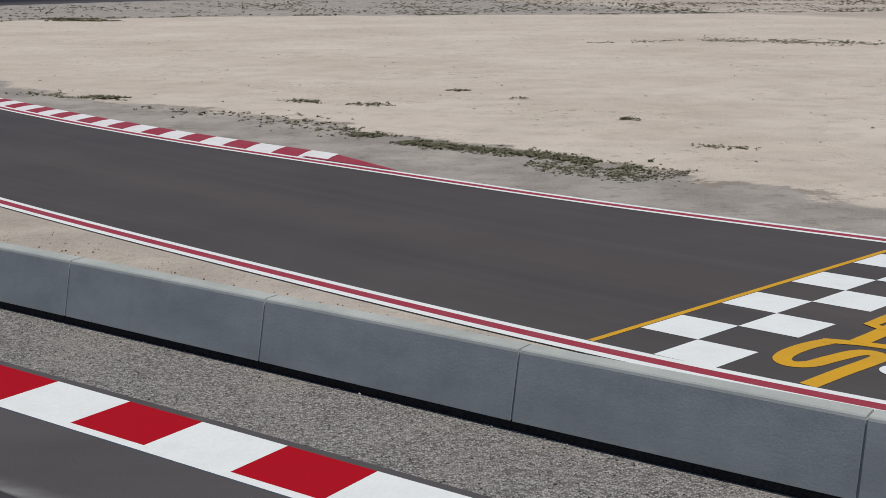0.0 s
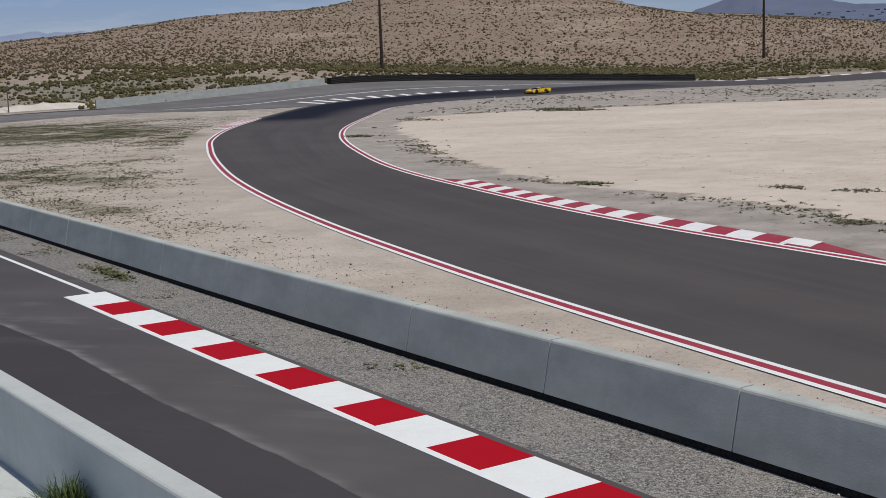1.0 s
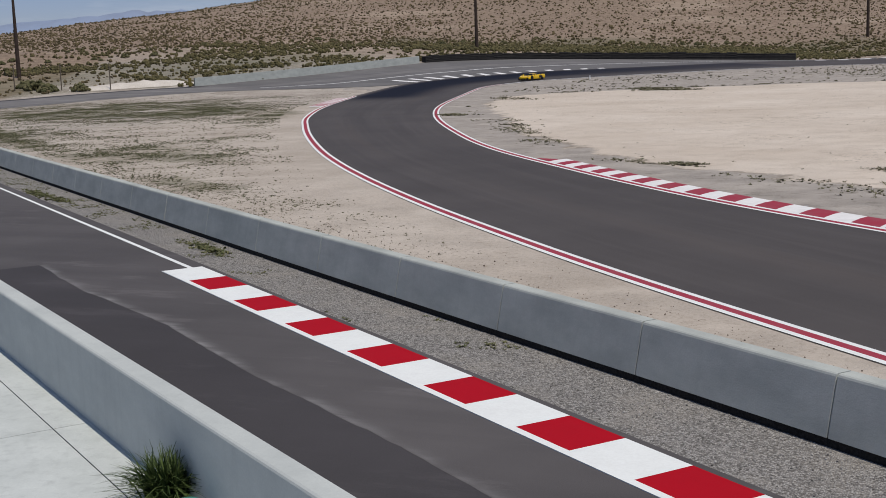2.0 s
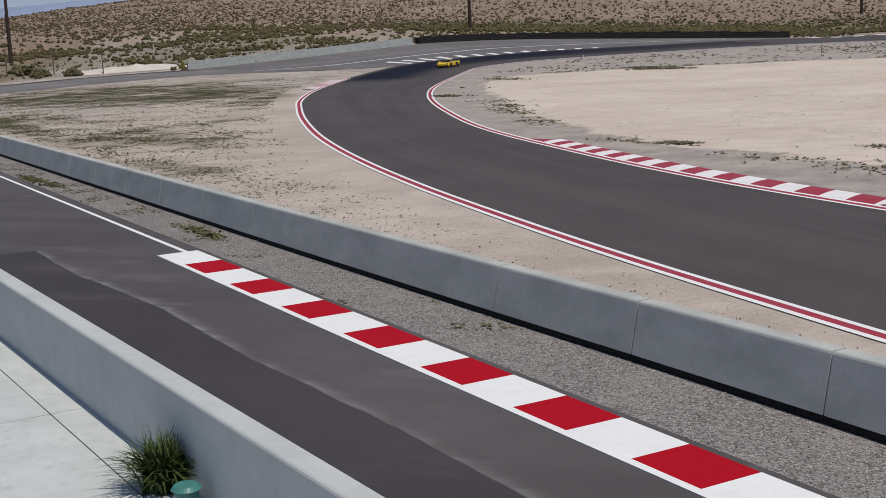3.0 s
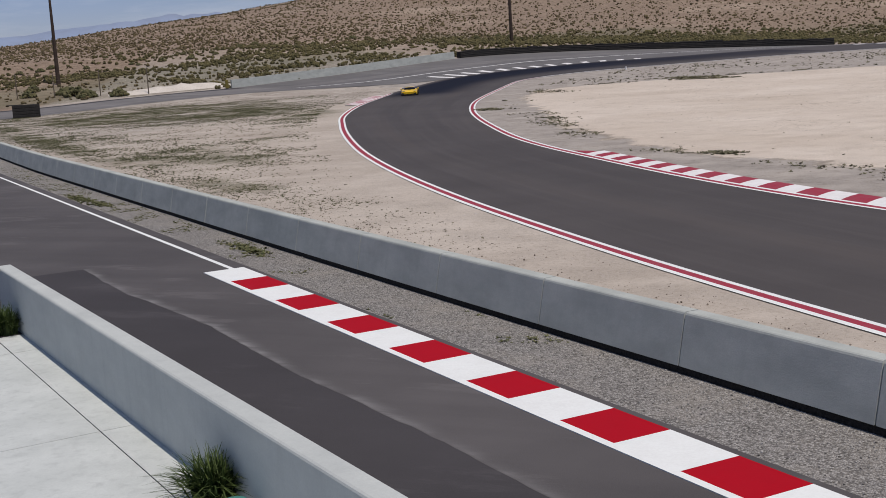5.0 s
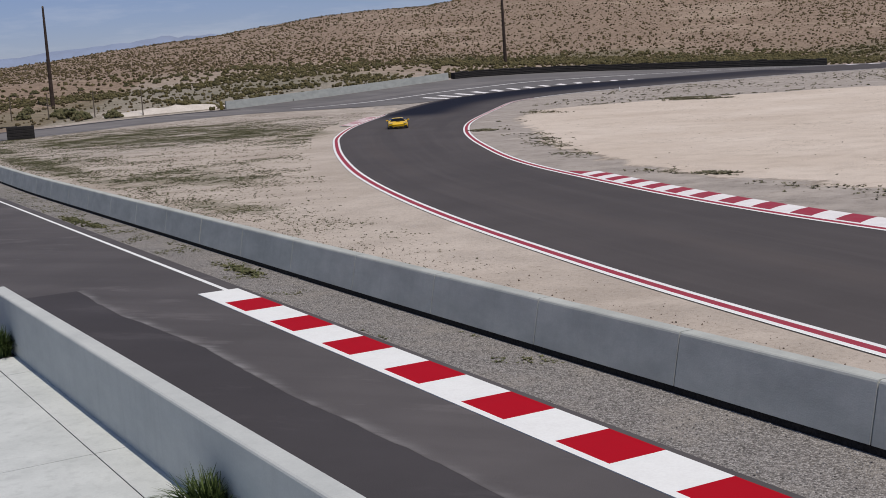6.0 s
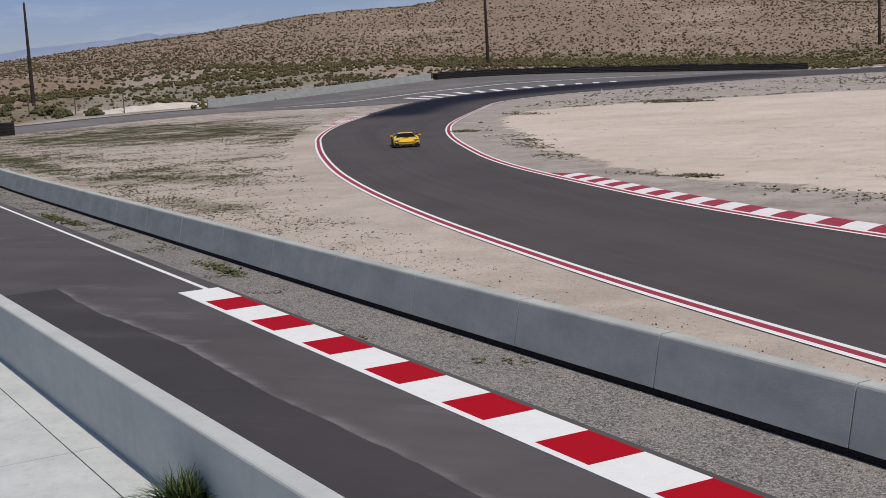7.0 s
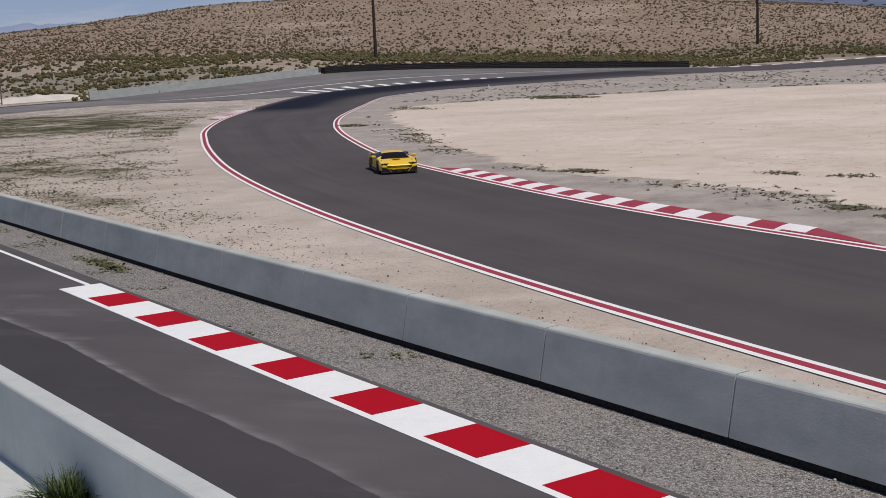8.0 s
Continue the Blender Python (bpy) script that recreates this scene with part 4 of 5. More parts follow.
def far_valley():
    """The slope beyond the hill with a scatter of houses and trees."""
    rnd = random.Random(8)
    verts, faces = [], []
    for i in range(61):
        a = 9.5 - 50 * i / 60
        for r, e in ((1450, 0.15), (2000, 0.65), (2700, 1.25), (3300, 1.75)):
            verts.append((-math.sin(radians(a)) * r, math.cos(radians(a)) * r, 5.7 + r * math.tan(radians(e * (1 if a < 6 else max(0.5, (9.5 - a) / 3.5))))))
    for i in range(60):
        for j in range(3):
            faces.append((i * 4 + j, i * 4 + j + 1, i * 4 + j + 5, i * 4 + j + 4))
    me = raw_mesh("valley_slope", verts, faces)
    if sum(q.normal.z for q in me.polygons) < 0:
        me.flip_normals()
    # the slope takes the same haze-tinted colour as the peak
    tagged(part("valley_slope", me, HAZE_BLUE), "hazy valley slope far beyond the hill", "ground", kind="structure")
    for name, label, mat, count in (("far_houses", "scattered pale houses of a distant town", HOUSE, 420), ("far_trees", "dark trees of a distant town", FARTREE, 700)):
        vs, fs = [], []
        for _ in range(count):
            a, t = rnd.uniform(-38, 5.0), rnd.random()
            r = 1950 + 1250 * t
            e = 0.6 + 1.1 * t
            x, y, z = -math.sin(radians(a)) * r, math.cos(radians(a)) * r, 5.7 + r * math.tan(radians(e))
            w, d, h = (rnd.uniform(4, 9), rnd.uniform(4, 9), rnd.uniform(2, 4)) if mat is HOUSE else (rnd.uniform(4, 12), rnd.uniform(3, 8), rnd.uniform(1.5, 3.5))
            k = len(vs)
            for sx, sy in ((-1, -1), (1, -1), (1, 1), (-1, 1)):
                vs.append((x + sx * w / 2, y + sy * d / 2, z - 3))
            for sx, sy in ((-1, -1), (1, -1), (1, 1), (-1, 1)):
                vs.append((x + sx * w / 2.3, y + sy * d / 2.3, z + h))
            fs += [(k, k + 1, k + 5, k + 4), (k + 1, k + 2, k + 6, k + 5), (k + 2, k + 3, k + 7, k + 6), (k + 3, k, k + 4, k + 7), (k + 4, k + 5, k + 6, k + 7)]
        tagged(part(name, raw_mesh(name, vs, fs), mat), label, "town", kind="stuff")


far_valley()


# ---- plants and stones ----
ICO = bmesh.new()
bmesh.ops.create_icosphere(ICO, subdivisions=1, radius=1.0)
ICO.verts.ensure_lookup_table()
ICO_V = np.array([tuple(v.co) for v in ICO.verts])
ICO_F = np.array([[v.index for v in f.verts] for f in ICO.faces])
ICO.free()


def clumps(name, label, category, mat, spots, seed, lobes=3):
    """Many small uneven bushes in one mesh; spots are (x, y, radius)."""
    rng = np.random.default_rng(seed)
    vs, fs, k = [], [], 0
    for x, y, r in spots:
        z = height(x, y) - 0.015
        for _ in range(lobes):
            o = rng.normal(0, 0.42 * r, 2)
            q = r * rng.uniform(0.35, 0.75)
            c = ICO_V * (q * rng.uniform(0.75, 1.3, (12, 1))) * (1, 1, rng.uniform(0.7, 1.15))
            vs.append(c + (x + o[0], y + o[1], z + q * 0.55))
            fs.append(ICO_F + k)
            k += 12
    me = raw_mesh(name, np.concatenate(vs).tolist(), np.concatenate(fs).tolist())
    return tagged(part(name, me, mat), label, category, kind="stuff")


def tufts(name, label, category, mat, spots, seed, blades=7):
    """Low dry weeds: little fans of blades in one mesh; spots are (x, y, size)."""
    rng = np.random.default_rng(seed)
    vs, fs = [], []
    for x, y, r in spots:
        z = height(x, y) - 0.015
        for a in rng.uniform(0, 6.283, blades):
            w, l, hgt = r * 0.22, r * rng.uniform(0.6, 1.3), r * rng.uniform(0.2, 0.55)
            c, s = math.cos(a), math.sin(a)
            ox, oy = x + rng.normal(0, 0.25 * r), y + rng.normal(0, 0.25 * r)
            k = len(vs)
            vs += [(ox - s * w, oy + c * w, z), (ox + s * w, oy - c * w, z), (ox + c * l * 0.5 + s * w * 0.7, oy + s * l * 0.5 - c * w * 0.7, z + hgt * 0.75),
                   (ox + c * l * 0.5 - s * w * 0.7, oy + s * l * 0.5 + c * w * 0.7, z + hgt * 0.75), (ox + c * l, oy + s * l, z + hgt)]
            fs += [(k, k + 1, k + 2, k + 3), (k + 3, k + 2, k + 4)]
    return tagged(part(name, raw_mesh(name, vs, fs), mat), label, category, kind="stuff")


def uv(u, v):
    return u * UX + v * UY, u * UY - v * UX


def hill_scrub():
    rng = np.random.default_rng(3)
    dry, green = [], []
    while len(dry) < 46000:
        u = 262 + 400 * rng.random() ** 1.15
        v = rng.uniform(-0.52, 0.80) * u
        if noise.noise((u * 0.02, v * 0.03, 1)) < rng.uniform(-0.9, 0.2) - 0.25 * ease((v - 30) / 90):
            continue
        dry.append((*uv(u, v), (0.12 + 0.32 * rng.random() ** 2.0) * (1 + (u - 260) / 900)))
    while len(green) < 9000:
        v = rng.uniform(-150, 240)
        u0 = 255 - 0.55 * max(0, -v - 8) if v < 0 else foot_u(v) + 1.5
        u = u0 + abs(rng.normal(0, 15))
        if noise.noise((u * 0.06, v * 0.05, 9)) < rng.uniform(-0.5, 0.15):
            continue
        x, y = uv(u, v)
        if v < -10 and (Vector((x, y)) - Vector((-113, 162))).dot(Vector((-0.75, 0.66))) < 3:
            continue
        green.append((x, y, rng.uniform(0.22, 0.55)))
    i0 = min(range(len(BACK)), key=lambda i: (BACK[i] - Vector((-113.5, 161.6))).length)
    for _ in range(5000):
        i = int(rng.integers(i0, len(BACK)))
        p = BACK[i] + left_of(BACK, i) * (2.2 + abs(rng.normal(0, 16))) + Vector(rng.normal(0, 0.8, 2))
        if noise.noise((p.x * 0.09, p.y * 0.09, 4)) > rng.uniform(-0.5, 0.4):
            green.append((p.x, p.y, rng.uniform(0.2, 0.55)))
    clumps("hill_scrub", "dry brown scrub dotted over the desert hill", "scrub", SCRUB, dry, 11, 2)
    clumps("foot_scrub", "denser olive green scrub along the foot of the hill", "scrub", FOOT, green, 12, 3)
    side = []
    while len(side) < 4500:
        x, y = rng.uniform(-300, -118), rng.uniform(120, 330)
        if (Vector((x, y)) - Vector((-121, 153))).dot(Vector((-0.78, 0.62))) < 5 or noise.noise((x * 0.05, y * 0.05, 2)) < rng.uniform(-0.6, 0.3):
            continue
        side.append((x, y, 0.14 + 0.3 * rng.random() ** 1.5))
    clumps("roadside_scrub", "olive and brown scrub beyond the access road", "scrub", SCRUB, side, 13, 3)


hill_scrub()


def big_bushes():
    kinds = []
    for seed in (1, 2, 3):
        rng = np.random.default_rng(seed)
        vs, fs, k = [], [], 0
        for _ in range(70):
            a, q = rng.uniform(0, 6.283), rng.uniform(0, 1) ** 0.5
            c = ICO_V * (rng.uniform(0.10, 0.26) * rng.uniform(0.6, 1.4, (12, 1)))
            vs.append(c + (math.cos(a) * q, math.sin(a) * q * 0.9, 0.1 + 0.62 * (1 - q * q) * rng.uniform(0.4, 1.2)))
            fs.append(ICO_F + k)
            k += 12
        stem_v, stem_f = [], []
        for m in range(6):
            a = m * 1.05 + rng.uniform(0, 0.5)
            k = len(stem_v)
            stem_v += [(0.03, 0, -0.05), (-0.02, 0.03, -0.05), (-0.02, -0.03, -0.05), (0.5 * math.cos(a), 0.5 * math.sin(a), 0.45)]
            stem_f += [(k, k + 1, k + 3), (k + 1, k + 2, k + 3), (k + 2, k, k + 3)]
        kinds.append((raw_mesh("foliage", np.concatenate(vs).tolist(), np.concatenate(fs).tolist()), raw_mesh("stems", stem_v, stem_f)))
    spots = [(-137.5, 153.5, 1.9), (-133.0, 151.0, 1.6), (-127.8, 152.4, 1.4), (-146.0, 152.5, 1.3), (-141.5, 156.0, 1.5), (-152.0, 160.0, 1.3)]
    rng = np.random.default_rng(77)
    while len(spots) < 90:
        v = rng.uniform(-120, 200)
        u = 262 + abs(rng.normal(0, 14)) - 0.5 * max(0, -v - 20)
        x, y = uv(u, v)
        if (Vector((x, y)) - Vector((-113, 162))).dot(Vector((-0.75, 0.66))) > 6 or v > 0:
            spots.append((x, y, rng.uniform(0.5, 0.95)))
    first = []
    for n, (x, y, r) in enumerate(spots):
        m = Matrix.LocRotScale((x, y, height(x, y) - 0.03), Euler((0, 0, n * 1.7)), (r, r, r * 0.9))
        if n < 3:
            b = thing("desert_bush", "rounded olive green desert bush on sandy ground", "bush", m, "desert bushes")
            part("foliage", kinds[n][0], GREENER, b)
            part("stems", kinds[n][1], TIMBER, b)
            first.append(b)
        else:
            b = copy_thing(first[n % 3], pose(x, y, height(x, y) - 0.03, 0, 0, n * 97))
            b.scale = (r, r, r * 0.9)


big_bushes()


def field_weeds():
    rng = np.random.default_rng(5)
    near = np.array([tuple(q) for q in NEAR[::3]])
    spots = []
    while len(spots) < 60000:
        x, y = rng.uniform(-118, -6), rng.uniform(20, 150)
        w = wall_line(x).y
        if y < w + 1.2:
            continue
        if x > float(np.interp(y, [24, 44, 64, 85, 98, 116, 141, 160], [-6, -24, -39, -52, -60, -69, -78, -82])) or (Vector((x, y)) - Vector((-112, 139))).dot(Vector((-0.9, 0.4))) > -3:
            continue
        thick = weed_density(x, y) * max(0.0, 0.5 + 1.3 * noise.noise((x * 0.3, y * 0.3, 8)) + 0.8 * noise.noise((x * 1.1, y * 1.1, 3)))
        if rng.random() > max(0.0025, thick) or nearest(near, x, y) < 2.2:
            continue
        spots.append((x, y, (0.03 + 0.105 * rng.random() ** 1.7) * min(1.0, 0.25 + math.hypot(x, y) / 110)))
    tufts("field_weeds", "low dry green-brown weeds scattered over the sand", "weeds", FIELD, spots, 21, 5)
    # weeds in lines across the sandy infield
    spots = []
    for line, count, wide, size in ((((-1.6, 44.3), (0.7, 41.6), (2.3, 40.2), (4.0, 39.0), (5.1, 37.9), (6.4, 36.2)), 2400, 0.34, 0.20), (((3.6, 37.2), (5.2, 35.7), (6.4, 34.6), (7.4, 35.6)), 700, 0.5, 0.16),
                                    (((-5.0, 56.0), (-3.0, 54.9), (-1.0, 54.0)), 300, 0.30, 0.2), (((-43.0, 150.4), (-41.9, 149.9), (-35.5, 149.0)), 240, 0.8, 0.5), (((-39.5, 145.2), (-33.0, 143.8)), 260, 0.8, 0.6),
                                    (((-14.6, 58.2), (-12.6, 56.9)), 200, 0.35, 0.3), (((-18.0, 60.0), (-15.0, 58.0)), 120, 0.4, 0.22), (((-44.6, 99.8), (-42.4, 98.4)), 120, 0.5, 0.45),
                                    (((-33.4, 86.0), (-31.8, 84.6)), 90, 0.5, 0.4), (((-26.8, 72.6), (-24.6, 70.6)), 60, 0.5, 0.3), (((-38.0, 92.0), (-34.0, 86.5), (-29.0, 77.0)), 120, 0.6, 0.24), (((-52.0, 131.0), (-47.0, 126.0)), 140, 0.9, 0.4),
                                    (((14.8, 99.7), (23.9, 102.8), (33.1, 96.0)), 300, 0.7, 0.26), (((25.0, 104.0), (30.0, 102.0), (36.0, 98.0)), 500, 1.7, 0.3), (((2.3, 60.6), (2.7, 60.4)), 40, 0.25, 0.26), (((8.4, 48.7), (8.7, 48.5)), 34, 0.16, 0.24),
                                    (((9.8, 40.9), (11.0, 40.2)), 110, 0.25, 0.14), (((4.9, 57.0), (5.3, 56.8)), 20, 0.2, 0.2)):
        pts = spline(line, 0.4)
        for _ in range(count):
            p = pts[rng.integers(len(pts))] + Vector(rng.normal(0, wide, 2))
            if noise.noise((p.x * 0.5, p.y * 0.5, 2)) > -0.2:
                spots.append((p.x, p.y, size * rng.uniform(0.15, 0.7)))
    # thin growth and rubble along the rim of the pan
    for _ in range(6500):
        i = int(rng.integers(8, len(PAN_EDGE) - 6))
        p = PAN_EDGE[i] + left_of(PAN_EDGE, i) * rng.normal(0.3, 0.7) + Vector(rng.normal(0, 0.5, 2))
        if noise.noise((p.x * 0.13, p.y * 0.13, 6)) + 0.6 * noise.noise((p.x * 0.6, p.y * 0.6, 4)) > 0.24:
            spots.append((p.x, p.y, rng.uniform(0.03, 0.17) * (1.6 if p.y > 100 else 1.0)))
    # rough bank between the far rim and the straight
    while len(spots) < 15500:
        x, y = rng.uniform(-58, 110), rng.uniform(146, 300)
        if inside_pan(x, y) or y > float(np.interp(x, (-58, -46, -32, -22, 4, 62, 136), (178, 193, 210, 220, 242, 286, 322))) - 2.5 or y < 146 + 0.25 * (x + 20):
            continue
        if noise.noise((x * 0.07, y * 0.07, 12)) + 0.5 * noise.noise((x * 0.3, y * 0.3, 1)) > rng.uniform(-0.3, 0.7):
            spots.append((x, y, 0.06 + 0.34 * rng.random() ** 2.2))
    for _ in range(2600):
        u, v = rng.uniform(22, 200), rng.uniform(-20, 110)
        x, y = uv(u, v)
        if x > float(np.interp(y, [22, 27, 38, 49, 63, 89, 115, 137, 160, 180, 200, 225], [18, 12, -1, -11, -22, -38, -50, -57, -64, -57, -41, -18])) + 3:
            spots.append((x, y, 0.02 + 0.09 * rng.random() ** 3))
    tufts("infield_weeds", "sparse dry weeds in lines across the pale infield", "weeds", WEED, spots, 22, 6)
    clods = []
    for _ in range(9000):
        x = rng.uniform(-46, 8)
        y = wall_line(x).y + 0.8 + abs(rng.normal(0, 2.4))
        if nearest(near, x, y) > 0.9 and x < float(np.interp(y, [16, 24, 32, 44, 64], [5, -4, -12, -23, -38])):
            clods.append((x, y, 0.010 + 0.035 * rng.random() ** 2.5))
    for _ in range(16000):
        x = rng.uniform(-44, 6)
        y = wall_line(x).y + 0.8 + 1.1 * abs(rng.normal(0, 1.0)) * (1 + 0.02 * abs(x))
        if noise.noise((x * 0.5, y * 0.5, 3)) > -0.15 and nearest(near, x, y) > 0.7 and x < float(np.interp(y, [16, 24, 32, 44, 64], [5, -4, -12, -23, -38])):
            clods.append((x, y, 0.012 + 0.03 * rng.random() ** 2))
    clumps("sand_clods", "small tan clods and stones on the sandy verge", "stones", SANDSTONE, clods, 23, 1)
    pebbles = []
    while len(pebbles) < 14000:
        x = rng.uniform(-26, 7.5)
        w = wall_line(x)
        t = rng.random()
        p = w + Vector((-0.57, -0.82)) * (0.02 + 2.4 * t)
        d = (p - pit(0, 0)).dot(PIT_IN)
        if d > 1.24:
            pebbles.append((p.x, p.y, 0.010 + 0.02 * rng.random() ** 2))
    ob = clumps("gravel_stones", "loose grey and tan gravel stones", "gravel", PEBBLE, pebbles, 24, 1)
    ob.location.z = 0.008


field_weeds()


def blade_plant(name, label, x, y, size, count, seed, mat, arch=1.0):
    """A tuft of long arching blades."""
    rng = np.random.default_rng(seed)
    vs, fs = [], []
    for _ in range(count):
        a = rng.uniform(0, 6.283)
        c, s = math.cos(a), math.sin(a)
        reach = size * rng.uniform(0.15, 1.0) * arch
        tall = size * rng.uniform(0.7, 1.35)
        w = 0.011 * rng.uniform(0.7, 1.5) * (1 + size)
        ox, oy = rng.normal(0, 0.12 * size, 2)
        k = len(vs)
        for i in range(5):
            t = i / 4
            px, pz = reach * t ** 1.6, tall * (t - 0.45 * t * t * (0.4 + reach / size))
            ww = w * (1 - t * 0.92)
            vs += [(ox + c * px - s * ww, oy + s * px + c * ww, pz), (ox + c * px + s * ww, oy + s * px - c * ww, pz)]
        fs += [(k + 2 * i, k + 2 * i + 1, k + 2 * i + 3, k + 2 * i + 2) for i in range(4)]
    p = thing(name, label, "plant", pose(x, y, height(x, y)))
    part("blades", raw_mesh("blades", vs, fs), mat, p)
    return p


blade_plant("ornamental_grass", "green ornamental grass clump at the foot of the terrace wall", -9.72, 12.62, 0.85, 620, 1, GRASS)
blade_plant("ornamental_grass", "green ornamental grass clump at the end of the terrace wall", -20.75, 20.2, 0.75, 420, 2, GRASS)


def build_lamp_cap():
    c = thing("bollard", "short teal green bollard beside the grass", "bollard", pose(-8.96, 12.03, 0))
    bm = bmesh.new()
    bmesh.ops.create_cone(bm, cap_ends=True, segments=28, radius1=0.15, radius2=0.15, depth=0.32, matrix=pose(0, 0, 0.16))
    part("post", bm, TEAL, c)
    bm = bmesh.new()
    bmesh.ops.create_cone(bm, cap_ends=True, segments=28, radius1=0.19, radius2=0.15, depth=0.05, matrix=pose(0, 0, 0.34))
    part("lid", bm, TEAL, c)


build_lamp_cap()


def strip_grass():
    rng = np.random.default_rng(31)
    spots = []
    for x, y, n, a, b in ((-21.7, 31.0, 150, 0.9, 0.13), (-38.4, 42.6, 170, 1.0, 0.15), (-35.9, 41.0, 70, 0.7, 0.13)):
        for _ in range(n):
            p = Vector((x, y)) + PIT_DIR * rng.normal(0, a) + PIT_IN * rng.normal(0, b)
            spots.append((p.x, p.y, rng.uniform(0.05, 0.16)))
    for _ in range(5200):
        q = rng.uniform(0, 1) ** 0.7
        p = pit(-48 + 62 * q, rng.uniform(1.3, 3.4))
        if p.y < wall_line(p.x).y - 0.15 and noise.noise((p.x * 0.5, p.y * 0.7, 3)) > 0.5 * q - 0.2:
            spots.append((p.x, p.y, 0.02 + 0.07 * rng.random() ** 2))
    tufts("strip_grass", "patches of green and dry grass growing in the gravel", "grass", STRIP, spots, 32, 7).location.z = 0.012


strip_grass()

# ---- the car ----
CAR_YELLOW = material("yellow_car_paint", (0.93, 0.575, 0.004), 0.3)
CAR_YELLOW.node_tree.nodes["Principled BSDF"].inputs["Coat Weight"].default_value = 0.25
CAR_BLACK = material("black_trim", (0.012, 0.012, 0.013), 0.45)
CAR_GLASS = material("dark_car_glass", (0.006, 0.006, 0.007), 0.2)
CAR_GLASS.node_tree.nodes["Principled BSDF"].inputs["Specular IOR Level"].default_value = 0.1
CAR_LAMP = material("headlight_glass", (0.62, 0.64, 0.66), 0.12)
CAR_TAIL = material("tail_light_glass", (0.30, 0.01, 0.01), 0.2)
CAR_TYRE = material("car_tyre", (0.014, 0.014, 0.015), 0.8)
CAR_RIM = material("dark_alloy", (0.05, 0.05, 0.055), 0.35, 0.8)


def build_car():
    car = thing("sports_car", "low wedge-shaped yellow sports car driving on the track", "car")
    # stations: forward, half width, sill, belt, top, half width of the top
    st = [(2.25, 0.62, 0.20, 0.40, 0.43, 0.50), (2.18, 0.84, 0.14, 0.46, 0.52, 0.66), (1.95, 0.93, 0.12, 0.56, 0.62, 0.72), (1.62, 0.955, 0.12, 0.66, 0.69, 0.74),
          (1.30, 0.965, 0.13, 0.72, 0.745, 0.74), (0.98, 0.955, 0.13, 0.73, 0.80, 0.72), (0.60, 0.94, 0.13, 0.76, 0.98, 0.60), (0.25, 0.93, 0.13, 0.79, 1.10, 0.54),
          (-0.10, 0.93, 0.13, 0.81, 1.155, 0.52), (-0.50, 0.945, 0.13, 0.83, 1.15, 0.52), (-0.90, 0.965, 0.13, 0.85, 1.08, 0.54), (-1.30, 0.985, 0.14, 0.87, 0.99, 0.60),
          (-1.70, 0.98, 0.16, 0.86, 0.93, 0.66), (-2.05, 0.95, 0.2, 0.84, 0.89, 0.74), (-2.22, 0.90, 0.28, 0.80, 0.84, 0.74)]
    grid = []
    for x, w, sill, belt, top, tw in st:
        belt, top = belt * 0.95, top * 0.84
        half = [(0.0, sill), (w * 0.86, sill), (w * 0.97, sill + 0.06), (w, sill + 0.22), (w * 0.985, belt * 0.82), (w * 0.93, belt), (tw + 0.02, belt + (top - belt) * 0.86), (tw * 0.82, top - 0.004), (tw * 0.4, top + 0.012), (0.0, top + 0.016)]
        grid.append([(x, y, z) for y, z in half] + [(x, -y, z) for y, z in reversed(half[1:-1])])
    n = len(grid[0])
    groups = {"body": [], "windscreen": [], "side_window": [], "other_window": [], "rear_window": [], "engine_cover": []}
    for i in range(len(grid) - 1):
        for j in range(n):
            q = [grid[i][j], grid[i][(j + 1) % n], grid[i + 1][(j + 1) % n], grid[i + 1][j]]
            kind = "body"
            upper = j in (6, 7, 8, 9, 10, 11)
            if upper and 5 <= i <= 6:
                kind = "windscreen"
            if j == 5 and 6 <= i <= 9:
                kind = "side_window"
            if j == n - 6 and 6 <= i <= 9:
                kind = "other_window"
            if j in (8, 9) and i in (9, 10):
                kind = "rear_window"
            if j in (8, 9) and i in (11, 12):
                kind = "engine_cover"
            groups[kind].append(q)
    body = None
    for kind, quads in groups.items():
        bm = bmesh.new()
        seen = {}

        def vert(p):
            if p not in seen:
                seen[p] = bm.verts.new(p)
            return seen[p]

        for q in quads:
            vs = []
            for p in q:
                v = vert(p)
                if v not in vs:
                    vs.append(v)
            if len(vs) > 2:
                bm.faces.new(vs)
        if kind == "body":
            for end in (grid[0], list(reversed(grid[-1]))):
                bm.faces.new([vert(p) for p in end])
        bmesh.ops.recalc_face_normals(bm, faces=bm.faces)
        name = {"other_window": "side_window"}.get(kind, kind)
        ob = part(name, bm, CAR_YELLOW if kind == "body" else CAR_BLACK if kind == "engine_cover" else CAR_GLASS, car, smooth=True)
        ob.data.set_sharp_from_angle(angle=radians(24))
        if kind == "body":
            body = ob
    def plate(name, mat, corners, thick, label=""):
        """A thick flat panel over corners (x, y, z), pushed forward."""
        bm = bmesh.new()
        back = [bm.verts.new((x - thick, y, z)) for x, y, z in corners]
        front = [bm.verts.new(q) for q in corners]
        n = len(corners)
        bm.faces.new(front)
        bm.faces.new(list(reversed(back)))
        for k in range(n):
            bm.faces.new((back[k], back[(k + 1) % n], front[(k + 1) % n], front[k]))
        bmesh.ops.recalc_face_normals(bm, faces=bm.faces)
        part(name, bm, mat, car, label)

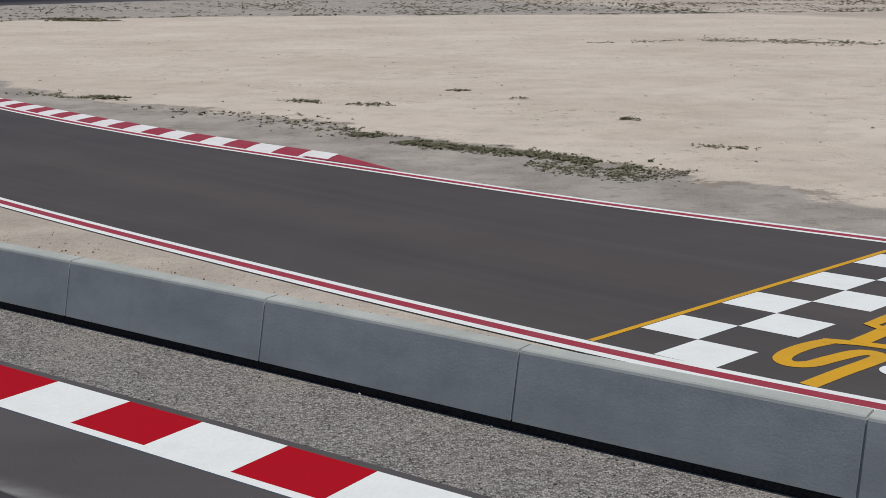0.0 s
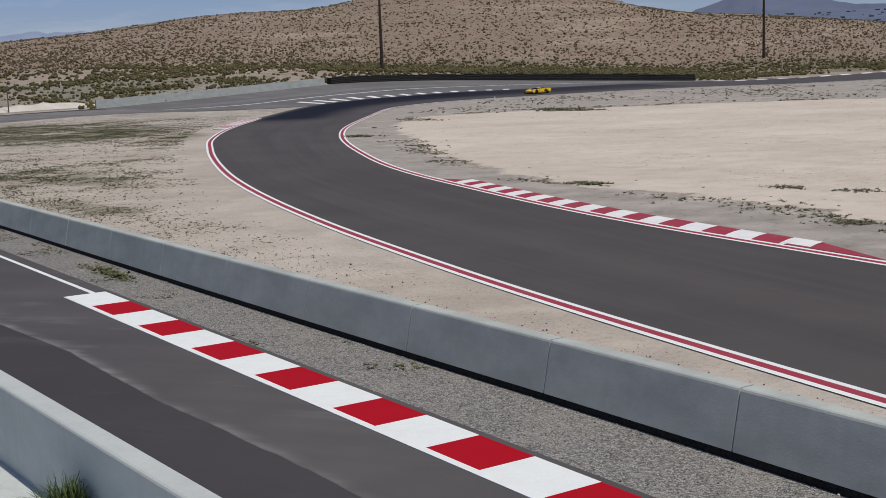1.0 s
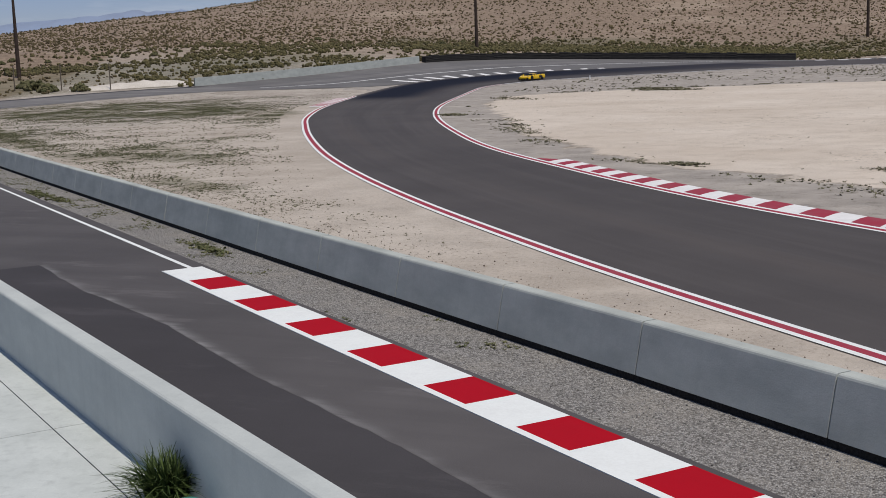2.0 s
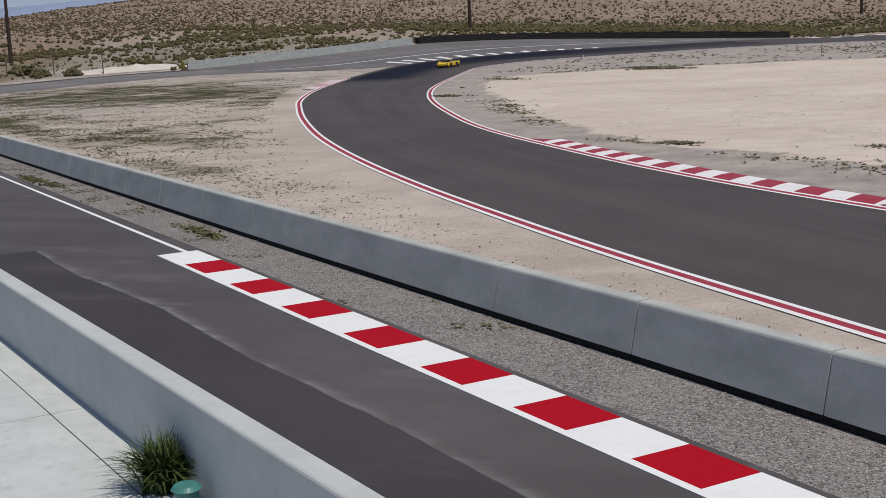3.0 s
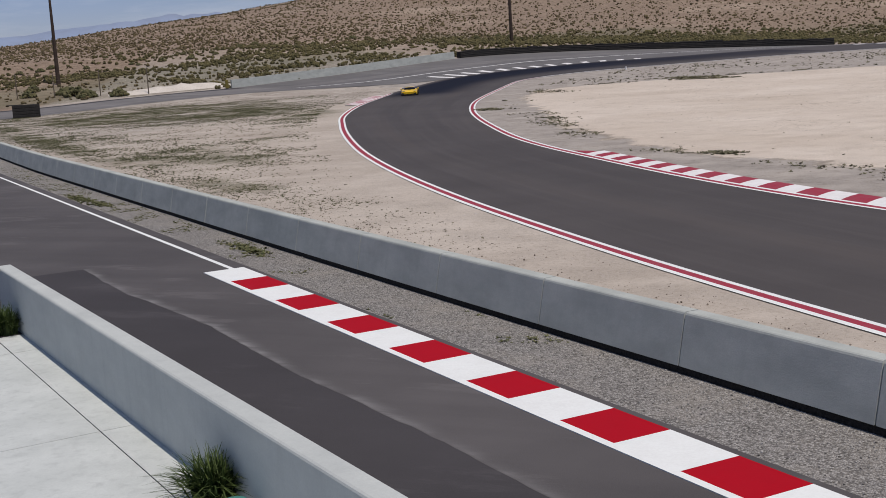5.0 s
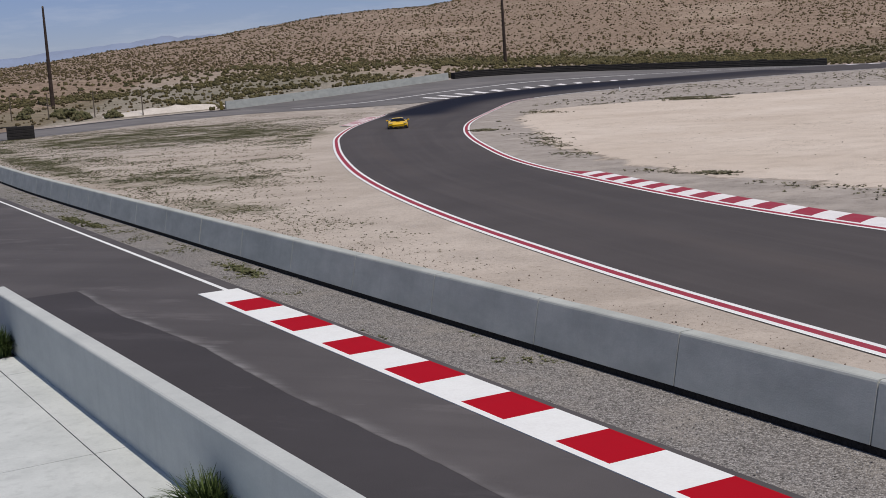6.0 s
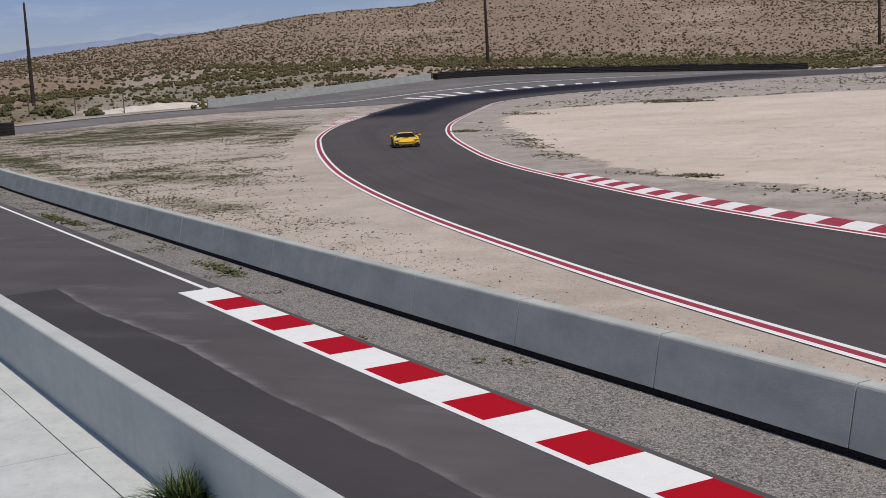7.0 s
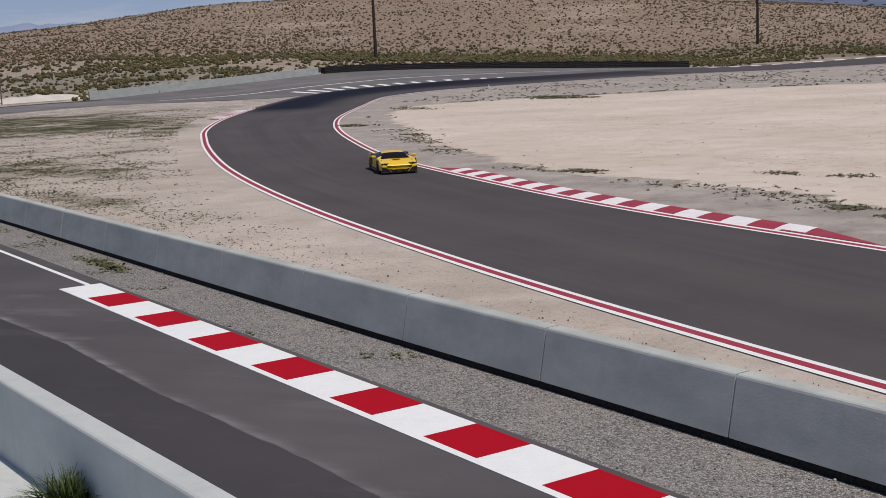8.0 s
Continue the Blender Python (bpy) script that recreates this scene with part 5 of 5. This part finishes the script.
    for y in (-1, 1):
        # the deep slanted intakes of the nose, each with a yellow blade, and the bonnet creases
        plate("air_intake", CAR_BLACK, [(2.33, y * 0.12, 0.13), (2.33, y * 0.16, 0.19), (2.28, y * 0.86, 0.37), (2.28, y * 0.84, 0.13)], 0.16)
        plate("intake_blade", CAR_YELLOW, [(2.345, y * 0.40, 0.13), (2.345, y * 0.425, 0.13), (2.33, y * 0.585, 0.30), (2.33, y * 0.56, 0.30)], 0.03)
        plate("daytime_lamp", CAR_LAMP, [(2.13, y * 0.54, 0.50), (2.13, y * 0.58, 0.475), (2.09, y * 0.80, 0.53), (2.06, y * 0.82, 0.56)], 0.05)
        for name, mat, centre, size, turn in (("headlight_housing", CAR_BLACK, (2.02, y * 0.68, 0.512), (0.30, 0.30, 0.05), y * 25), ("headlight", CAR_LAMP, (2.07, y * 0.60, 0.53), (0.12, 0.08, 0.04), y * 25),
                                              ("headlight", CAR_LAMP, (2.00, y * 0.74, 0.545), (0.12, 0.08, 0.04), y * 25),
                                              ("tail_light", CAR_TAIL, (-2.2, y * 0.62, 0.70), (0.08, 0.42, 0.09), 0), ("side_intake", CAR_BLACK, (-0.85, y * 0.965, 0.48), (0.62, 0.05, 0.34), 0),
                                              ("shoulder_intake", CAR_BLACK, (-1.0, y * 0.86, 0.80), (0.46, 0.18, 0.07), y * 6),
                                              ("mirror", CAR_YELLOW, (0.62, y * 1.03, 0.78), (0.13, 0.20, 0.11), -y * 10), ("mirror_arm", CAR_BLACK, (0.62, y * 0.92, 0.72), (0.05, 0.22, 0.04), 0),
                                              ("side_skirt", CAR_BLACK, (0.0, y * 0.92, 0.12), (1.95, 0.14, 0.08), 0)):
            bm = bmesh.new()
            box(bm, centre, size, turn, min(size) * 0.3)
            part(name, bm, mat, car)
    for name, mat, centre, size in (("front_splitter", CAR_BLACK, (2.13, 0, 0.10), (0.36, 1.78, 0.05)), ("front_grille", CAR_BLACK, (2.25, 0, 0.22), (0.06, 0.5, 0.05)), ("rear_diffuser", CAR_BLACK, (-2.15, 0, 0.28), (0.24, 1.5, 0.22)),
                                    ("rear_grille", CAR_BLACK, (-2.21, 0, 0.60), (0.05, 1.5, 0.18)), ("bonnet_mark", CAR_BLACK, (1.32, 0, 0.668), (0.16, 0.36, 0.014)), ("wiper", CAR_BLACK, (1.02, 0.12, 0.70), (0.05, 0.8, 0.03))):
        bm = bmesh.new()
        box(bm, centre, size, 0, 0.012 if min(size) > 0.03 else 0.0)
        part(name, bm, mat, car)
    wheels = []
    for x, y in ((1.32, 1), (1.32, -1), (-1.30, 1), (-1.30, -1)):
        bm = bmesh.new()
        bmesh.ops.create_cone(bm, cap_ends=True, segments=32, radius1=0.365, radius2=0.365, depth=0.02, matrix=pose(x, y * 0.958, 0.315, 90))
        part("wheel_arch", bm, CAR_BLACK, car)
        wheel = new("wheel")
        wheel.parent = car
        bm = bmesh.new()
        bmesh.ops.create_cone(bm, cap_ends=True, segments=32, radius1=0.32, radius2=0.32, depth=0.28, matrix=pose(0, 0, 0, 90))
        bmesh.ops.bevel(bm, geom=[e for e in bm.edges if len(e.link_faces) == 2 and e.calc_face_angle(0) > 1], offset=0.04, segments=2, affect="EDGES")
        part("tyre", bm, CAR_TYRE, wheel)
        bm = bmesh.new()
        for k in range(10):
            box(bm, (0.13 * math.cos(k * 0.6283), y * 0.142, 0.13 * math.sin(k * 0.6283)), (0.05, 0.02, 0.05))
            m = pose(0, y * 0.145, 0) @ Matrix.Rotation(k * 0.6283, 4, "Y") @ pose(0.12, 0, 0) @ Matrix.Diagonal((0.22, 0.02, 0.035, 1))
            bmesh.ops.create_cube(bm, size=1.0, matrix=m)
        bmesh.ops.create_cone(bm, cap_ends=True, segments=16, radius1=0.06, radius2=0.06, depth=0.03, matrix=pose(0, y * 0.145, 0, 90))
        part("rim", bm, CAR_RIM, wheel)
        wheels.append((wheel, x, y * 0.835))
    return car, wheels


CAR, WHEELS = build_car()


def motions():
    way = [(0.0, -41.2, 218.0), (0.5, -48.2, 206.0), (1.0, -54.4, 195.3), (1.5, -60.0, 185.4), (2.0, -64.6, 176.6), (2.75, -70.0, 166.3), (3.5, -73.4, 158.6), (4.0, -74.4, 153.2),
           (4.5, -73.4, 146.2), (5.0, -69.7, 135.6), (5.5, -63.9, 122.6), (6.0, -56.8, 109.0), (6.5, -49.2, 95.9), (7.0, -41.2, 82.9), (7.5, -32.8, 70.5), (8.0, -23.85, 59.0)]
    t = [q[0] for q in way]
    tt = np.linspace(0, 8, 81)

    def glide(values):
        out = []
        slope = np.gradient(values, t)
        for a in tt:
            i = min(len(t) - 2, max(0, int(np.searchsorted(t, a, side="right")) - 1))
            h = t[i + 1] - t[i]
            s = (a - t[i]) / h
            out.append((2 * s ** 3 - 3 * s * s + 1) * values[i] + (s ** 3 - 2 * s * s + s) * h * slope[i] + (3 * s * s - 2 * s ** 3) * values[i + 1] + (s ** 3 - s * s) * h * slope[i + 1])
        return np.array(out)

    xs, ys = glide([q[1] for q in way]), glide([q[2] for q in way])
    turns = ((0, -118), (1, -116), (1.5, -113), (2.2, -100), (3.5, -81), (4.2, -73.5), (5, -65.5), (5.5, -62.8), (6.5, -62), (7, -61.3), (7.5, -60.2), (8, -59.0))
    yaw = np.interp(tt, [q[0] for q in turns], [q[1] for q in turns])
    for _ in range(10):
        yaw = np.convolve(np.pad(yaw, 1, "edge"), (0.25, 0.5, 0.25), "valid")
    walk(CAR, [(float(a), pose(float(x), float(y), height(float(x), float(y)), 0, 0, float(q))) for a, x, y, q in zip(tt, xs, ys, yaw)])
    for wheel, x, y in WHEELS:
        walk(wheel, [(k / FPS, pose(x, y, 0.32, 0, (k * 77) % 360, 0)) for k in range(0, 241)])


motions()
